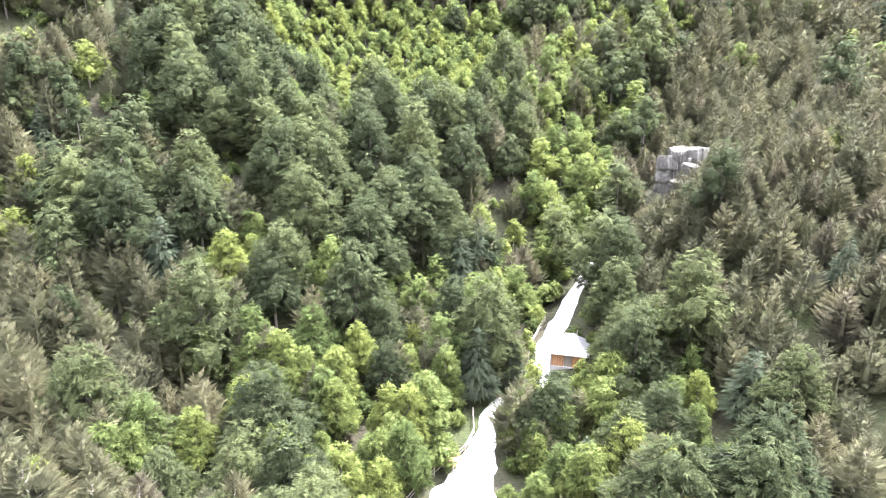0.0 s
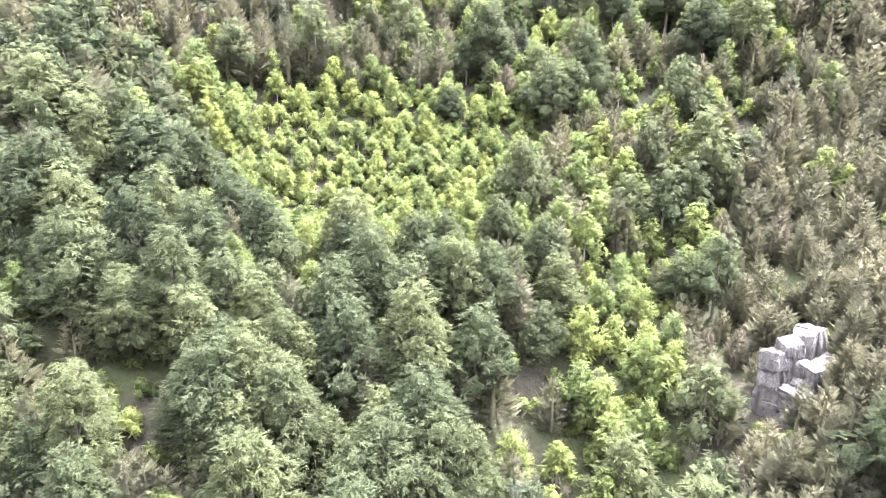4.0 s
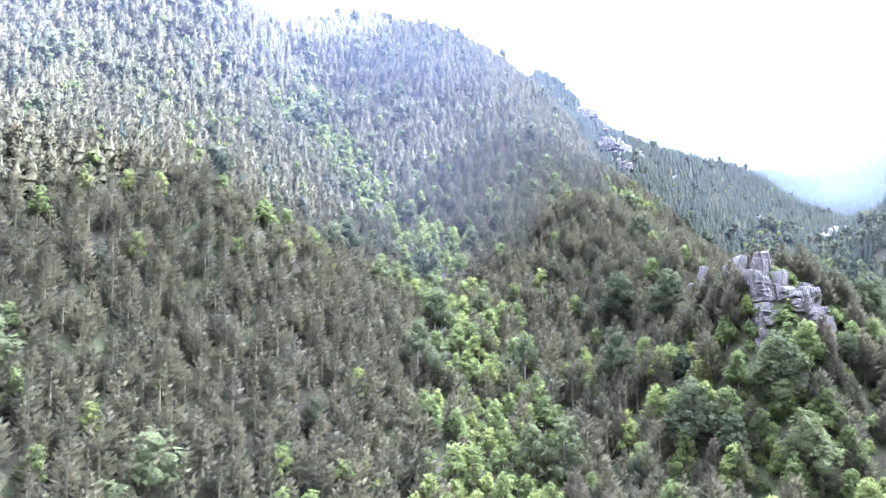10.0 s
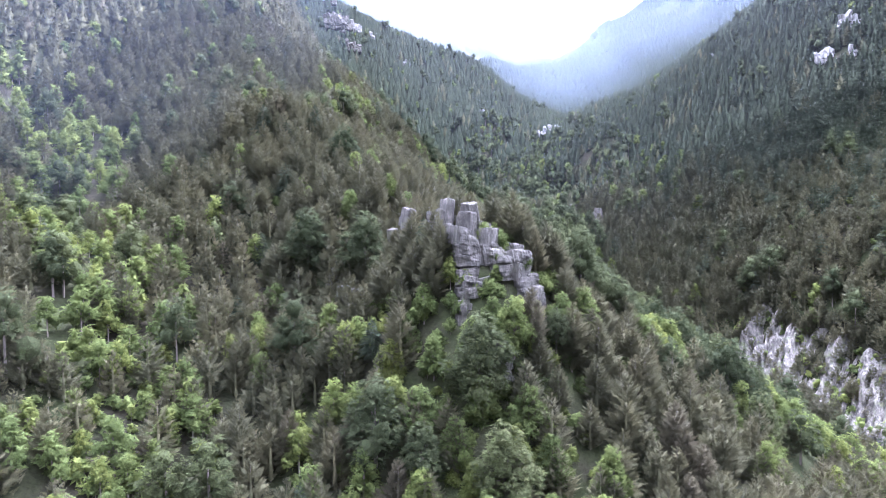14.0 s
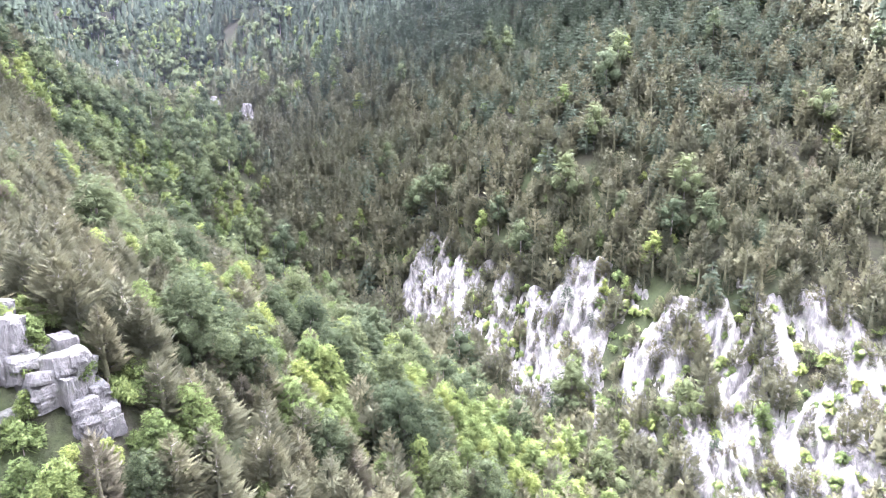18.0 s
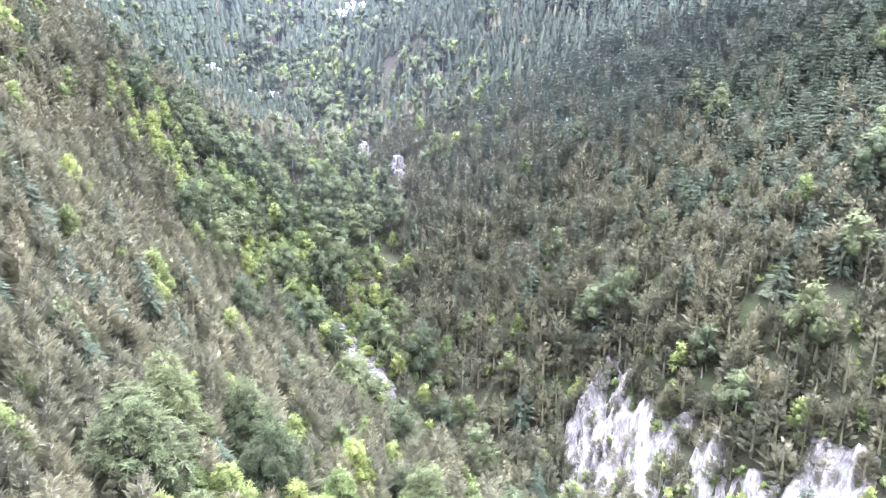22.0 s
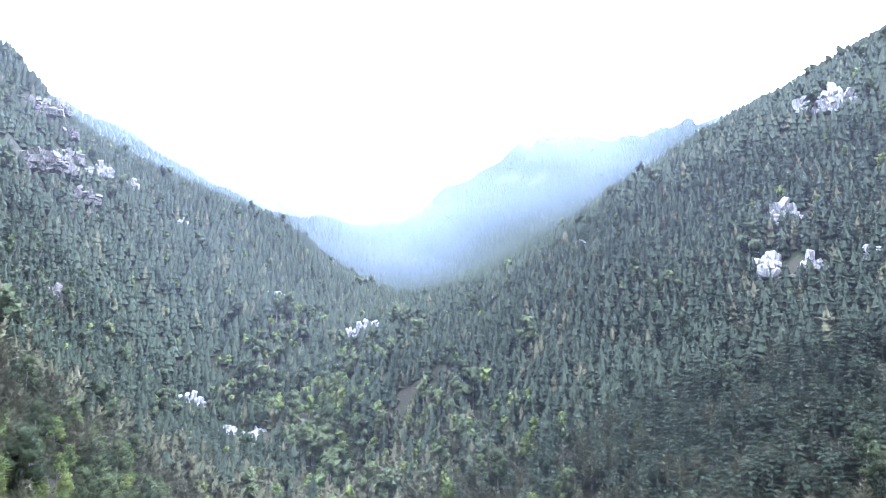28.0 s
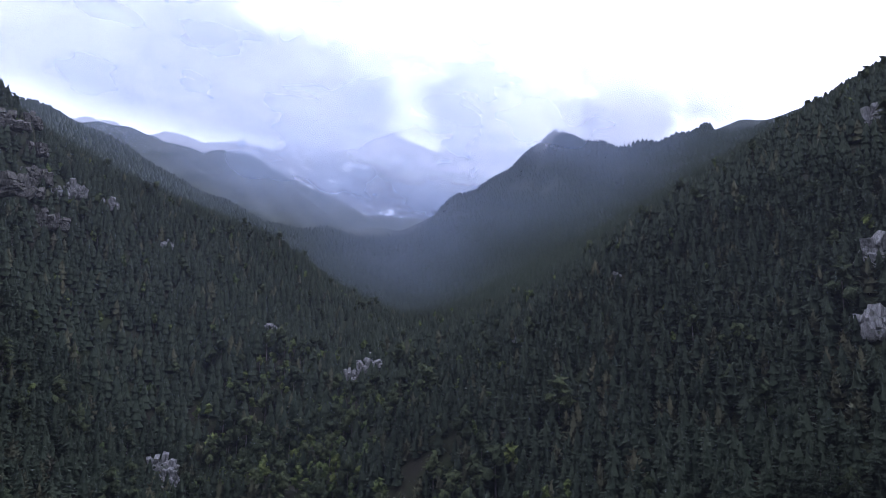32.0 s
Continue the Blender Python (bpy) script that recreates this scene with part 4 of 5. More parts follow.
def leafy(x, y):
    """Share of broadleaf trees, and how young and bright they are."""
    ravine, valley, gorge = along(RAVINE, x, y)[0], along(VALLEY, x, y)[0], along(GORGE, x, y)[0]
    share = np.full(len(x), 0.10)
    young = np.full(len(x), 0.8)
    def zone(weight, s, b):
        nonlocal share, young
        k = np.clip(weight, 0, 1)
        share, young = share * (1 - k) + s * k, young * (1 - k) + b * k
    zone((y > 170) * (x > 150) * 1.0, 0.05, 0.55)
    zone(blob(x, y, -18, 122, 58, 40), 0.88, 0.12)
    zone(blob(x, y, 32, 190, 46, 34), 0.82, 0.78)
    zone(blob(x, y, -52, 160, 26, 26), 0.55, 0.25)
    zone(1.6 * blob(x, y, -48, 78, 20, 22), 0.06, 0.3)
    zone(blob(x, y, -5, 72, 34, 22), 0.95, 0.75)
    zone(2 * blob(x, y, -12, 166, 26, 20), 1.4, 1.4)
    zone(1.5 - valley / 11, 0.95, 0.85)
    zone(np.clip((x - 29) / 4, 0, 1) * (y < 140), 0.03, 0.4)
    zone(blob(x, y, 20, 66, 14, 16), 0.9, 0.5)
    zone(1.5 - ravine / 11, 0.95, 1.0)
    zone(blob(x, y, -58, 445, 16, 16), 0.8, 0.9)
    zone(blob(x, y, -38, 311, 12, 12), 0.7, 0.9)
    zone(blob(x, y, 103, 433, 12, 16), 0.8, 0.9)
    zone(blob(x, y, 50, 205, 22, 12), 0.95, 0.85)
    zone(blob(x, y, 60, 232, 24, 20), 0.7, 0.85)
    zone(1.4 * blob(x, y, 140, 264, 38, 46), 0.92, 0.7)
    zone(1.3 * blob(x, y, 166, 420, 26, 52), 1.1, 0.55)
    zone((1.5 - gorge / 12) * (y > 335), 0.8, 0.55)
    zone(blob(x, y, 300, 600, 60, 40), 0.55, 0.6)
    zone(blob(x, y, 262, 480, 34, 60), 0.4, 0.7)
    return share + 0.22 * waves(x, y, 13) * (share > 0.15) + 0.10 * waves(x, y, 7, 1.0) * (share > 0.06), young + 0.3 * waves(x, y, 9, 2.0)


def lattice(step, seed):
    rng = np.random.default_rng(seed)
    xs, ys = np.meshgrid(np.arange(-200, 720, step), np.arange(44, 930, step))
    x, y = xs.ravel() + rng.uniform(-0.48, 0.48, xs.size) * step, ys.ravel() + rng.uniform(-0.48, 0.48, xs.size) * step
    keep = within(WOODED, x, y)
    return x[keep], y[keep], rng


CLEAR = [(74, 264, 4), (69, 273, 3.6), (72.5, 248.5, 3.6), (76.5, 243, 2.6), (80, 240, 1.5), (68.5, 243, 2.2), (72, 258, 3), (84, 261, 2), (106, 267, 1.5), (87, 263, 2), (86, 272, 2), (43, 121, 4), (29, 62, 4), (58, 284, 2), (70, 237, 1.5), (18.3, 90.5, 4.3), (15.5, 86.0, 2.4), (16.8, 83.5, 3.2), (15.4, 79.0, 2.2), (28, 58, 4), (40, 116, 2.6), (174, 342, 4), (173, 350, 4.5), (172, 358, 4.5), (172, 366, 4), (171, 373, 3),
         (384, 410, 6), (354, 400, 7), (485, 432, 8), (231, 629, 7), (340, 648, 9), (386, 731, 8), (249, 488, 4), (238, 465, 4), (231, 457, 5), (262, 512, 5), (228, 426, 5), (234, 574, 6), (240, 566, 5),
         (234, 634, 6), (235, 626, 6), (236, 618, 6), (232, 610, 6), (230, 602, 5), (232, 575, 6), (240, 571, 6), (247, 569, 5), (230, 566, 5), (238, 562, 5), (244, 560, 4)]
CLEAR += [(x - 0.3 * d, y - 0.95 * d, 0.26 * w + r) for x, y, w, h in OUTCROPS if x > 130 for d, r in ((0, 0.5), (5, 0.3))]


def free_ground(x, y, road_gap, rock_gap=0.0):
    d, u = along(ROAD, x, y)
    ok = d > np.interp(u, range(len(ROAD)), ROAD_HALF) + road_gap
    for cx, cy, r in CLEAR:
        ok &= np.hypot(x - cx, y - cy) > r + rock_gap
    return ok


planted = {k: [] for k in KINDS}          # rows of x, y, scale
# single trees: round the hut and the yard, and at the foot of the crags
SINGLE = [("beech_tree", 23.5, 83.0, 0.82), ("maple_tree", 21.0, 77.0, 0.7), ("maple_tree", 14.6, 71.8, 0.8), ("fir_tree", 10.0, 87.5, 0.72), ("maple_tree", 12.4, 91.5, 0.62), ("beech_tree", 20.5, 66.5, 0.72),
        ("maple_tree", 3.0, 86.5, 1.0), ("maple_tree", 6.0, 96.5, 1.25), ("maple_tree", 8.5, 101.0, 1.1), ("dry_pine_tree", 11.4, 106.8, 1.05), ("dry_pine_tree", 13.6, 108.8, 1.1), ("maple_tree", -15.5, 96.0, 1.3), ("maple_tree", -6.8, 68.0, 0.95),
        ("maple_tree", -1.5, 79.0, 0.9), ("maple_tree", 11.2, 70.5, 0.8), ("maple_tree", 13.2, 64.5, 0.85), ("maple_tree", 9.6, 77.0, 0.6), ("beech_tree", 24.5, 92.5, 0.7), ("maple_tree", 22.5, 97.0, 0.6), ("beech_tree", 35.0, 143.0, 0.8), ("maple_tree", 71.0, 240.5, 0.65), ("maple_tree", 75.0, 239.2, 0.7), ("beech_tree", 80.5, 236.5, 0.6), ("maple_tree", 83.5, 239.5, 0.8), ("maple_tree", 67.0, 240.0, 0.75), ("maple_tree", 78.5, 239.5, 0.5), ("maple_tree", 73.5, 244.0, 0.4),
        ("pine_tree", 37.0, 104.0, 0.85), ("pine_tree", 34.0, 101.0, 0.9), ("pine_tree", 39.5, 108.0, 0.8), ("pine_tree", 35.0, 107.5, 0.85), ("pine_tree", 41.0, 102.0, 0.9), ("beech_tree", -67.0, 128.0, 0.8), ("beech_tree", -63.0, 123.5, 0.7), ("maple_tree", -71.0, 124.0, 0.8), ("beech_tree", 27.0, 87.0, 0.6), ("pine_tree", 36.0, 78.0, 0.8), ("pine_tree", 38.5, 74.5, 0.85), ("pine_tree", 33.0, 80.5, 0.75), ("pine_tree", 34.5, 74.0, 0.8), ("pine_tree", 37.5, 82.0, 0.8),
        ("pine_tree", 37.0, 91.5, 0.85), ("pine_tree", 41.5, 91.5, 0.9), ("pine_tree", 37.0, 98.0, 0.85), ("pine_tree", 39.5, 95.0, 0.9), ("pine_tree", 42.5, 96.5, 0.85), ("pine_tree", 35.0, 94.5, 0.75), ("pine_tree", 39.5, 114.5, 0.7), ("pine_tree", 45.0, 116.0, 0.75)]
slope_rng = random.Random(31)
for cx, cy, rx, ry, count in ((217, 303, 6, 9, 16), (217, 258, 6, 8, 12), (210, 322, 5, 6, 8)):
    SINGLE += [(slope_rng.choice(("pine_tree", "pine_tree", "pine_tree", "maple_tree")), cx + slope_rng.uniform(-rx, rx), cy + slope_rng.uniform(-ry, ry), slope_rng.uniform(0.6, 1.0)) for _ in range(count)]
for kind, x, y, size in SINGLE:
    planted[kind].append(np.array([(x, y, size)]))


def on_cliff(x, y):
    hit = np.zeros(len(x))
    for (cx, cy), (ax, ay), (ox, oy) in CLIFFS:
        d = ax * oy - ay * ox
        u, v = ((x - cx) * oy - (y - cy) * ox) / d, ((y - cy) * ax - (x - cx) * ay) / d
        hit = np.maximum(hit, (np.minimum(u, 1 - u) > 0.10) * (np.minimum(v, 1 - v) > 0.13))
    return hit


def plant():
    x, y, rng = lattice(3.65, 5)
    share, young = leafy(x, y)
    cliff = on_cliff(x, y) * (waves(x, y, 6, 0.3) > -0.55)
    roll = rng.uniform(0, 1, len(x))
    gap = 0.015 + 0.02 * (waves(x, y, 19, 0.4) > 0.45) + (0.30 + 0.25 * (y < 235)) * cliff
    stand = (roll > share) & (rng.uniform(0, 1, len(x)) > gap) & free_ground(x, y, 1.6, 0.4)
    sort = rng.uniform(0, 1, len(x))
    size = rng.uniform(0.72, 1.18, len(x)) * (1 - 0.28 * cliff) * (1 - 0.2 * (x > 22) * (y < 150))
    dry = 0.02 + 0.08 * (y < 260) * (waves(x, y, 11, 3.0) > 0.2) + 0.05 * (x > 25) * (y < 150) - 0.02 * (x > 200)
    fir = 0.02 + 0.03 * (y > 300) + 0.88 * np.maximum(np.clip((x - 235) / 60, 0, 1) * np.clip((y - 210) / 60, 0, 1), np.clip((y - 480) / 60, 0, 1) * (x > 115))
    away = along(FLIGHT_LINE, x, y)[0]
    thin = rng.uniform(0, 1, len(x)) < np.interp(away, (180, 380), (0.0, 0.4))
    stand &= ~thin
    size *= np.interp(away, (180, 380), (1.0, 1.08))
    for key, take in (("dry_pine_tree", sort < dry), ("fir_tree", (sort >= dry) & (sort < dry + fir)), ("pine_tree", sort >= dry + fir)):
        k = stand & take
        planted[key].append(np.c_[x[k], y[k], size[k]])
    x, y, rng = lattice(4.7, 6)
    share, young = leafy(x, y)
    stand = (rng.uniform(0, 1, len(x)) < share * 1.05) & free_ground(x, y, 2.2, 1.3) & ~((on_cliff(x, y) > 0) & (rng.uniform(0, 1, len(x)) < 0.5))
    light = rng.uniform(0, 1, len(x)) < young
    size = rng.uniform(0.62, 1.2, len(x))
    size *= 1 - 0.5 * blob(x, y, -12, 166, 26, 20)
    for key, take in (("beech_tree", ~light), ("maple_tree", light)):
        k = stand & take
        planted[key].append(np.c_[x[k], y[k], size[k]])
    x, y, rng = lattice(2.85, 7)
    share, young = leafy(x, y)
    bare = np.clip(np.maximum(np.maximum(share * young, 0.35 * (share > 0.4)), 0.13), 0, 0.9) * (along(FLIGHT_LINE, x, y)[0] < 105) + 0.5 * on_cliff(x, y) + 1.4 * blob(x, y, 74, 248, 17, 22) + 0.9 * blob(x, y, -12, 164, 30, 24)
    k = (rng.uniform(0, 1, len(x)) < bare) & free_ground(x, y, 0.6, -1.7)
    planted["shrub"].append(np.c_[x[k], y[k], rng.uniform(0.7, 1.4, k.sum())])
    # close undergrowth in the clearing
    x, y, rng = lattice(1.9, 8)
    k = (rng.uniform(0, 1, len(x)) < 1.3 * blob(x, y, -12, 164, 28, 22)) & free_ground(x, y, 0.6)
    planted["shrub"].append(np.c_[x[k], y[k], rng.uniform(0.45, 0.85, k.sum())])


plant()
THINGS = {"pine_tree": 260, "dry_pine_tree": 80, "fir_tree": 60, "beech_tree": 190, "maple_tree": 190, "shrub": 120}
FORMS = 5
for kind, (maker, leaf, label, girth) in KINDS.items():
    rows = np.concatenate(planted[kind])
    near, where = along(FLIGHT_LINE, rows[:, 0], rows[:, 1])
    above = np.interp(where, range(len(FLIGHT_LINE)), [p[2] for p in FLIGHT_LINE]) - height(rows[:, 0], rows[:, 1]) - 8
    seen = np.hypot(near, above) + 40 * (rows[:, 0] > 75) * (rows[:, 1] < 190)
    order = np.argsort(seen)
    rows, seen = rows[order], seen[order]
    z = height(rows[:, 0], rows[:, 1])
    rng = np.random.default_rng(len(kind))
    turns, squash, tone = rng.uniform(0, 2 * np.pi, len(rows)), rng.uniform(0.88, 1.14, len(rows)), rng.uniform(0, 1, len(rows))
    shapes = []
    for s in range(FORMS):
        outer, inner, (wv, wf, wd) = maker(s, 4)
        cv, cf, cd = joined([outer, inner])
        shapes.append((mesh_of("crown", cv, cf, list(leaf), np.r_[np.zeros(len(outer[1]), int), np.full(len(inner[1]), 2 - girth)], facing=cd), mesh_of("trunk", wv, wf, [BARK])))
    count = min(THINGS[kind], len(rows))
    for k in range(count):
        tree = new(kind)
        crown, trunk = shapes[k % FORMS]
        part("crown", crown, tree)
        part("trunk", trunk, tree)
        tree.location, tree.rotation_euler[2] = (rows[k, 0], rows[k, 1], z[k] - 0.2), turns[k]
        tree.scale = (rows[k, 2] * squash[k], rows[k, 2] * squash[k], rows[k, 2])
        tagged(tree, label, "shrub" if kind == "shrub" else "tree", kind.replace("_", " ") + "s on the slopes")
    # the rest of the wood, simpler with distance
    pieces_v, pieces_f, pieces_d, pieces_m, pieces_t, total = [], [], [], [], [], 0
    rest = np.arange(count, len(rows))
    rank = np.digitize(seen[rest], (102, 142, 178, 340))
    for fine in range(5):
        level = (3, 2, 2, 1, 0)[fine] if kind != "shrub" else (2, 1, 0, 0, 0)[fine]
        for s in range(FORMS):
            who = rest[(rank == fine) & (rest % FORMS == s)]
            if not len(who):
                continue
            outer, inner, trunk = maker(s + (7 if fine else 0), level)
            v, f, d = joined([outer, inner, trunk])
            mats = np.r_[np.full(len(outer[1]), 0 if level > 1 else 1), np.full(len(inner[1]), 2 - girth if level > 1 else 1), np.full(len(trunk[1]), 2)]
            c, sn, q = np.cos(turns[who]), np.sin(turns[who]), rows[who, 2]
            w = q * squash[who]
            xyz = np.stack([(v[None, :, 0] * c[:, None] - v[None, :, 1] * sn[:, None]) * w[:, None] + rows[who, 0][:, None],
                            (v[None, :, 0] * sn[:, None] + v[None, :, 1] * c[:, None]) * w[:, None] + rows[who, 1][:, None],
                            v[None, :, 2] * q[:, None] + z[who][:, None] - 0.2], 2)
            pieces_d.append(np.stack([d[None, :, 0] * c[:, None] - d[None, :, 1] * sn[:, None], d[None, :, 0] * sn[:, None] + d[None, :, 1] * c[:, None], np.tile(d[:, 2], (len(who), 1))], 2).reshape(-1, 3))
            pieces_v.append(xyz.reshape(-1, 3))
            pieces_f.append((f[None] + (np.arange(len(who)) * len(v))[:, None, None] + total).reshape(-1, 3))
            pieces_m.append(np.tile(mats, len(who)))
            pieces_t.append(np.repeat(tone[who], len(v)))
            total += len(who) * len(v)
    if total:
        me = mesh_of(kind + "_wood", np.concatenate(pieces_v), np.concatenate(pieces_f), [*leaf, BARK], np.concatenate(pieces_m), facing=np.concatenate(pieces_d), tone=np.concatenate(pieces_t))
        wood = new(kind.replace("_tree", "") + "_wood", me)
        tagged(wood, "dense stand: " + label, "forest", kind="stuff")


# ---- woods on the far ridges ----
def far_wood():
    rng = np.random.default_rng(9)
    xs, ys = np.meshgrid(np.arange(60, 1650, 7.5), np.arange(400, 1480, 7.5))
    x, y = xs.ravel() + rng.uniform(-3, 3, xs.size), ys.ravel() + rng.uniform(-3, 3, xs.size)
    keep = ~within(WOODED, x, y) & ((y > 930) | (x > 560)) & (x < 700 + 0.9 * (y - 400))
    x, y = x[keep], y[keep]
    z, q = height(x, y), rng.uniform(0.7, 1.25, len(x))
    v, f = spike(5, 6.0, -4, 9)
    d = unit(np.c_[v[:, :2], np.full(len(v), 3.0)])
    xyz = v[None] * np.stack([q, q, q], 1)[:, None] + np.c_[x, y, z][:, None]
    faces = (f[None] + (np.arange(len(x)) * len(v))[:, None, None]).reshape(-1, 3)
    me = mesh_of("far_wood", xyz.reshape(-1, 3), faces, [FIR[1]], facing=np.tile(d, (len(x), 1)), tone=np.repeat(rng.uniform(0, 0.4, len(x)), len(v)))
    tagged(new("far_wood", me), "dark conifer forest covering the far ridges", "forest", kind="stuff")


far_wood()


# ---- the hut, its fence and the bench ----
def timber(name, low, high):
    m, n, l = material(name)
    grain = noise_node(n, l, 2.2, 6, 0.7, (6, 6, 0.7))
    finish(n, l, ramp(n, l, grain, [(0.3, low), (0.7, high)]), 0.75, grain, 0.4, 0.02)
    return m


WOOD_WARM = timber("warm_boards", (0.17, 0.085, 0.040), (0.34, 0.175, 0.085))
WOOD_GREY = timber("grey_rails", (0.10, 0.085, 0.070), (0.22, 0.190, 0.160))
WOOD_RED = timber("red_planks", (0.26, 0.090, 0.060), (0.36, 0.150, 0.100))
ROOFING = plain("roof_sheets", (0.19, 0.185, 0.18), (0.27, 0.265, 0.255), 1.5, 0.5, 0.15)
STONEWORK = plain("plinth_stone", (0.17, 0.165, 0.15), (0.26, 0.25, 0.23), 1.8, 0.9)
PANE = plain("dark_pane", (0.02, 0.025, 0.03), (0.03, 0.035, 0.04), 1.0, 0.1, 0.0, 0.6)


def box(x0, x1, y0, y1, z0, z1, soft=0.015):
    """A box with slightly eased edges."""
    bm = bmesh.new()
    bmesh.ops.create_cube(bm, size=1.0, matrix=Matrix.LocRotScale(((x0 + x1) / 2, (y0 + y1) / 2, (z0 + z1) / 2), None, (x1 - x0, y1 - y0, z1 - z0)))
    bmesh.ops.bevel(bm, geom=bm.edges[:], offset=min(soft, 0.3 * min(x1 - x0, y1 - y0, z1 - z0)), segments=1, affect="EDGES")
    return bm


def solid(name, bm, mat, parent, label=""):
    me = bpy.data.meshes.new(name)
    bm.to_mesh(me)
    bm.free()
    me.materials.append(mat)
    return part(name, me, parent, label)


def hut():
    base = new("hut")
    floor = float(np.interp(7.6, range(len(ROAD)), road_level)) + 0.2
    base.location, base.rotation_euler[2] = (18.3, 90.4, floor), radians(-14)
    tagged(base, "small warm-brown timber hut with a pale hipped roof beside the track", "hut")
    solid("plinth", box(-2.45, 2.45, -2.25, 2.25, -1.2, 0.25, 0.05), STONEWORK, base, "pale stone plinth")
    n = 13
    for side in (-1, 1):
        for k in range(n):
            a, b = -2.3 + 4.6 * k / n, -2.3 + 4.6 * (k + 1) / n - 0.02
            if side == 1 or not 5 <= k <= 7:
                solid("board", box(a, b, side * 2.1 - 0.04, side * 2.1 + 0.04, 0.25, 2.35), WOOD_WARM, base)
        for k in range(12):
            a, b = -2.05 + 4.1 * k / 12, -2.05 + 4.1 * (k + 1) / 12 - 0.02
            solid("board", box(side * 2.3 - 0.04, side * 2.3 + 0.04, a, b, 0.25, 2.35), WOOD_WARM, base)
    for x in (-2.32, 2.32):
        for y in (-2.12, 2.12):
            solid("corner_post", box(x - 0.08, x + 0.08, y - 0.08, y + 0.08, 0.25, 2.4), WOOD_GREY, base)
    door = solid("door", box(-0.5, 0.5, -2.12, -2.06, 0.27, 2.2), WOOD_GREY, base, "plain grey door")
    solid("door_handle", box(0.34, 0.40, -2.18, -2.12, 1.15, 1.28, 0.01), PANE, door)
    window = solid("window", box(-2.36, -2.30, -0.5, 0.5, 1.05, 1.9), PANE, base, "dark window pane")
    solid("window_frame", box(-2.40, -2.36, -0.58, 0.58, 0.97, 1.05), WOOD_GREY, window)
    # hipped roof: four slopes with thickness
    eave, ridge, top = 2.95, 0.7, 4.3
    low = [(-eave, -2.75), (eave, -2.75), (eave, 2.75), (-eave, 2.75)]
    tops = [(-ridge, 0), (ridge, 0)]
    for corners in ((low[0], low[1], tops[1], tops[0]), (low[1], low[2], tops[1]), (low[2], low[3], tops[0], tops[1]), (low[3], low[0], tops[0])):
        bm = bmesh.new()
        face = bm.faces.new([bm.verts.new((x, y, 2.3 if abs(y) > 1 else top)) for x, y in corners])
        bmesh.ops.solidify(bm, geom=[face], thickness=0.07)
        solid("roof_slope", bm, ROOFING, base, "pale grey roof sheet")
    solid("ridge_cap", box(-0.8, 0.8, -0.12, 0.12, top - 0.03, top + 0.07), ROOFING, base)
    bm = bmesh.new()
    bmesh.ops.create_cone(bm, cap_ends=True, segments=10, radius1=0.09, radius2=0.09, depth=1.0, matrix=Matrix.Translation((0.9, 0.6, 4.2)))
    solid("flue", bm, WOOD_GREY, base, "thin dark flue pipe")


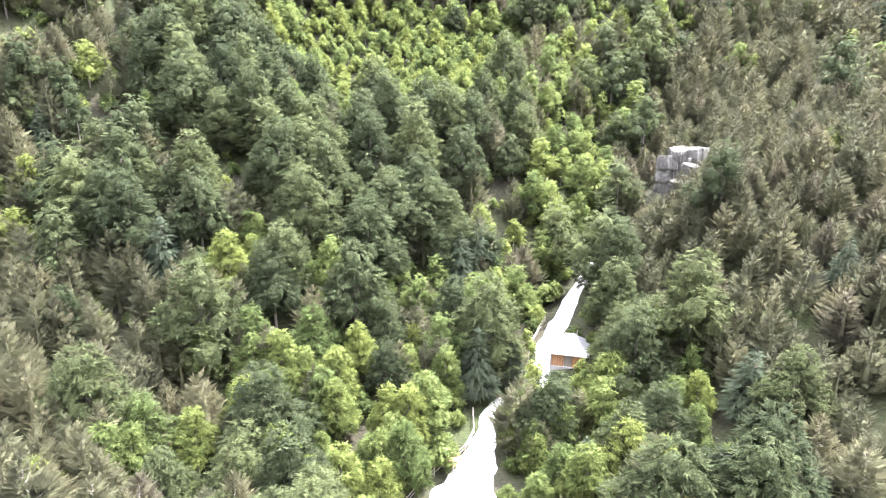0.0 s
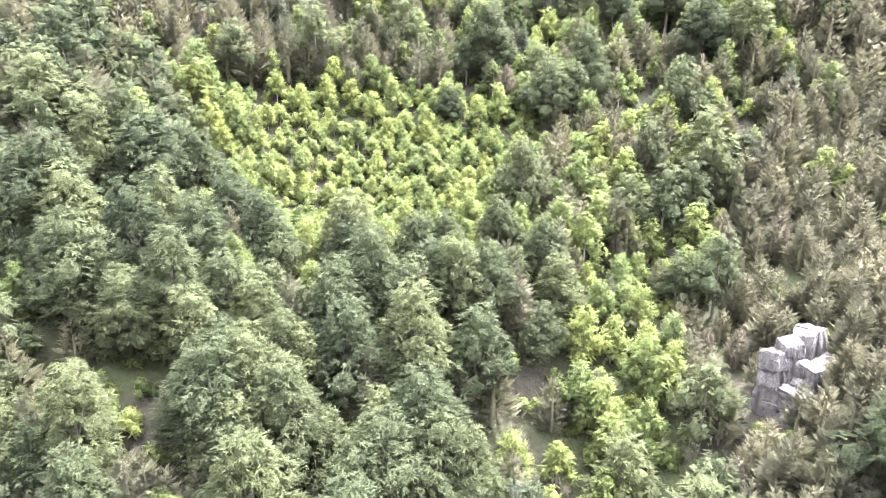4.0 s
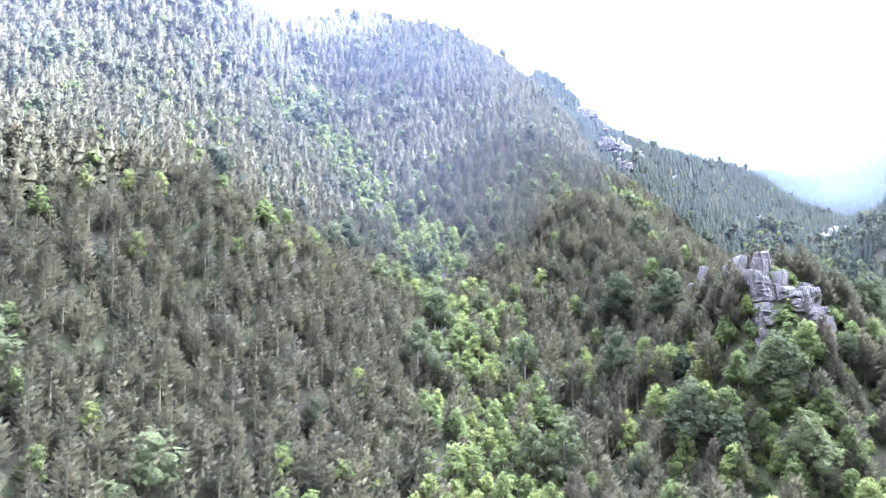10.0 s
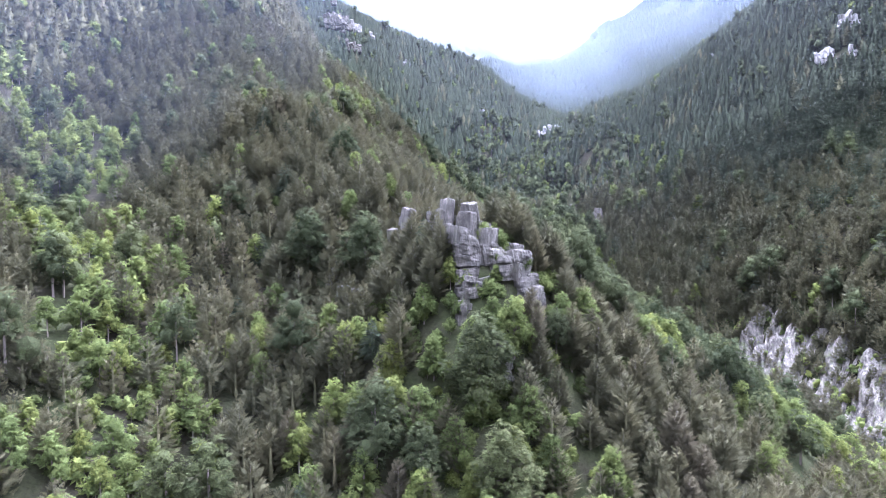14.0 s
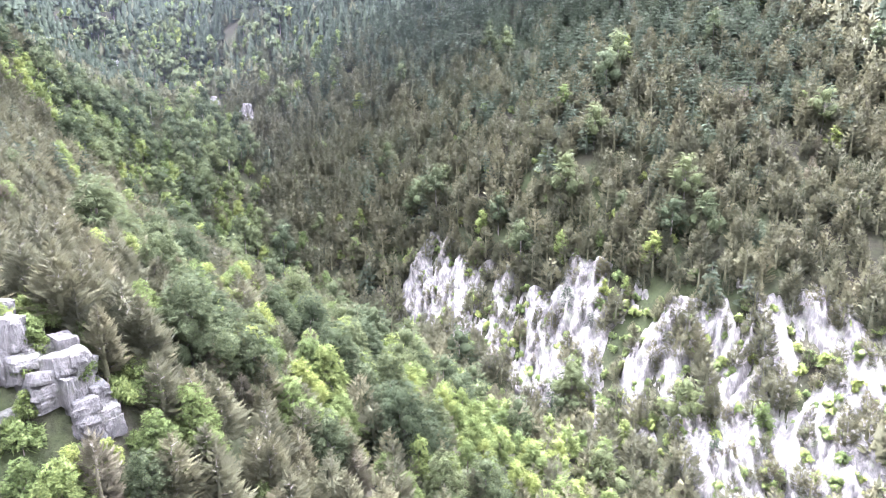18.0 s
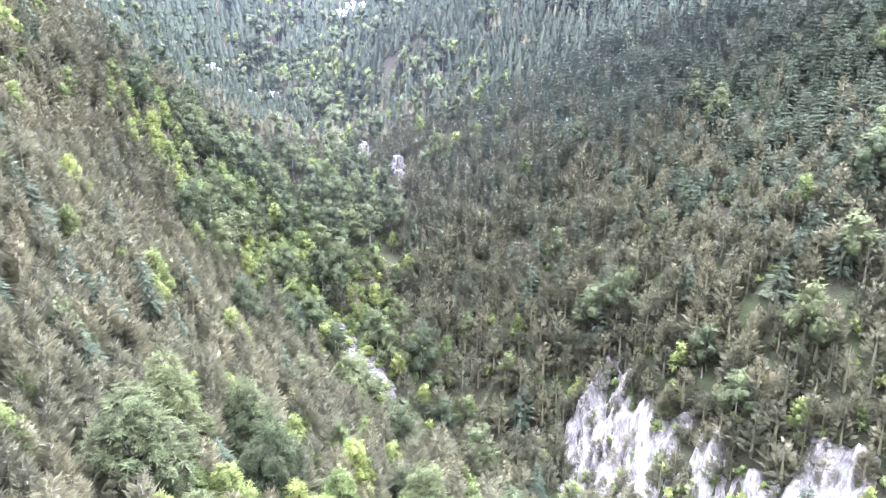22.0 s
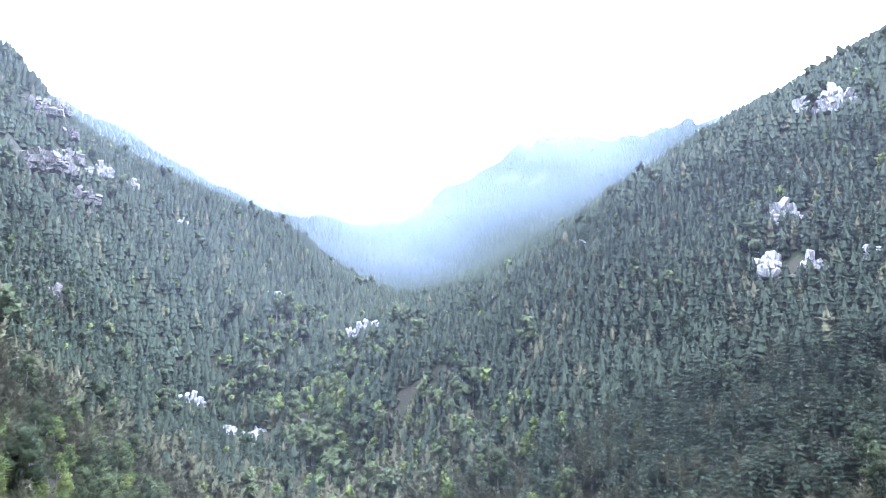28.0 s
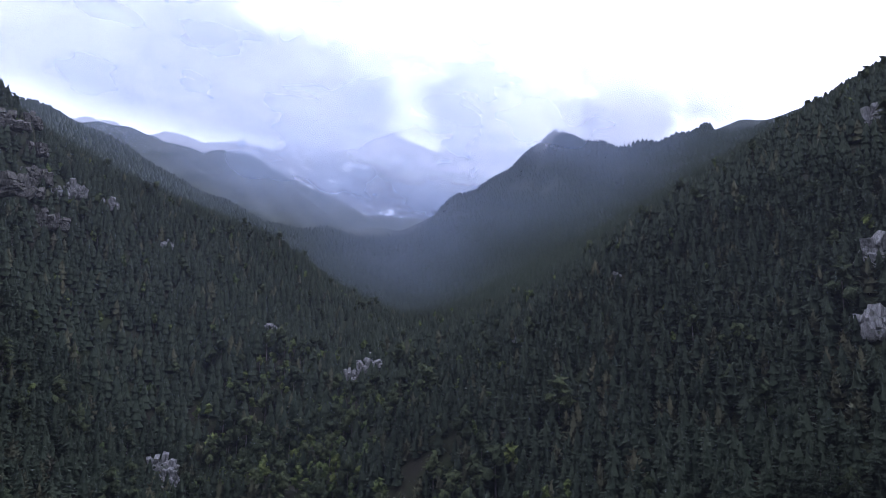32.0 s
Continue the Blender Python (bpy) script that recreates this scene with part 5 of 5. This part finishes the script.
def rail_fence(points, label):
    base = new("rail_fence")
    x0, y0 = points[0]
    base.location = (x0, y0, level_at(x0, y0))
    tagged(base, label, "fence", "rail fences by the track")
    run = [0.0]
    for a, b in zip(points, points[1:]):
        run.append(run[-1] + math.dist(a, b))
    count = max(2, round(run[-1] / 1.8) + 1)
    at = [(np.interp(d, run, [p[0] for p in points]), np.interp(d, run, [p[1] for p in points])) for d in np.linspace(0, run[-1], count)]
    spots = [Vector((x - x0, y - y0, level_at(x, y) - base.location[2])) for x, y in at]
    for p in spots:
        bm = bmesh.new()
        bmesh.ops.create_cone(bm, cap_ends=True, segments=8, radius1=0.09, radius2=0.075, depth=1.5, matrix=Matrix.Translation(p + Vector((0, 0, 0.45))))
        solid("post", bm, WOOD_GREY, base)
    for a, b in zip(spots, spots[1:]):
        for up in (0.5, 1.0):
            bm = bmesh.new()
            turn = (b - a).to_track_quat("Z", "Y").to_matrix().to_4x4()
            bmesh.ops.create_cone(bm, cap_ends=True, segments=7, radius1=0.055, radius2=0.05, depth=(b - a).length + 0.2, matrix=Matrix.Translation((a + b) / 2 + Vector((0, 0, up))) @ turn)
            solid("rail", bm, WOOD_GREY, base)


def picnic_bench(x, y, turn):
    base = new("picnic_bench")
    base.location, base.rotation_euler[2] = (x, y, level_at(x, y) + 0.05), radians(turn)
    tagged(base, "reddish plank picnic bench standing at the yard's edge", "bench")
    for k in range(5):
        solid("plank", box(-0.9, 0.9, -0.36 + 0.15 * k, -0.23 + 0.15 * k, 0.71, 0.75), WOOD_RED, base)
    for side in (-1, 1):
        for k in range(2):
            solid("seat_plank", box(-0.9, 0.9, side * 0.62 - 0.14 + 0.15 * k, side * 0.62 - 0.01 + 0.15 * k, 0.41, 0.45), WOOD_RED, base)
        solid("beam", box(side * 0.6 - 0.05, side * 0.6 + 0.05, -0.78, 0.78, 0.33, 0.41), WOOD_GREY, base)
        for s in (-1, 1):
            bm = box(-0.045, 0.045, -0.045, 0.045, -0.1, 0.74)
            bmesh.ops.rotate(bm, verts=bm.verts, cent=(0, 0, 0), matrix=Matrix.Rotation(radians(s * 22), 3, "X"))
            bmesh.ops.translate(bm, verts=bm.verts, vec=(side * 0.6, s * 0.52, 0))
            solid("leg", bm, WOOD_GREY, base)


hut()
rail_fence([(4.4, 81.5), (4.4, 77.5), (3.0, 74.0), (0.6, 71.6), (-1.8, 68.6), (-3.6, 65.5)], "grey round-timber rail fence along the yard's edge")
rail_fence([(7.9, 82.5), (8.2, 78.5)], "short grey timber railing beside the narrow track")
rail_fence([(11.6, 84.4), (12.1, 88.0), (13.2, 94.0), (16.2, 100.5)], "grey timber rail fence along the track by the hut")
picnic_bench(1.9, 72.2, 40)
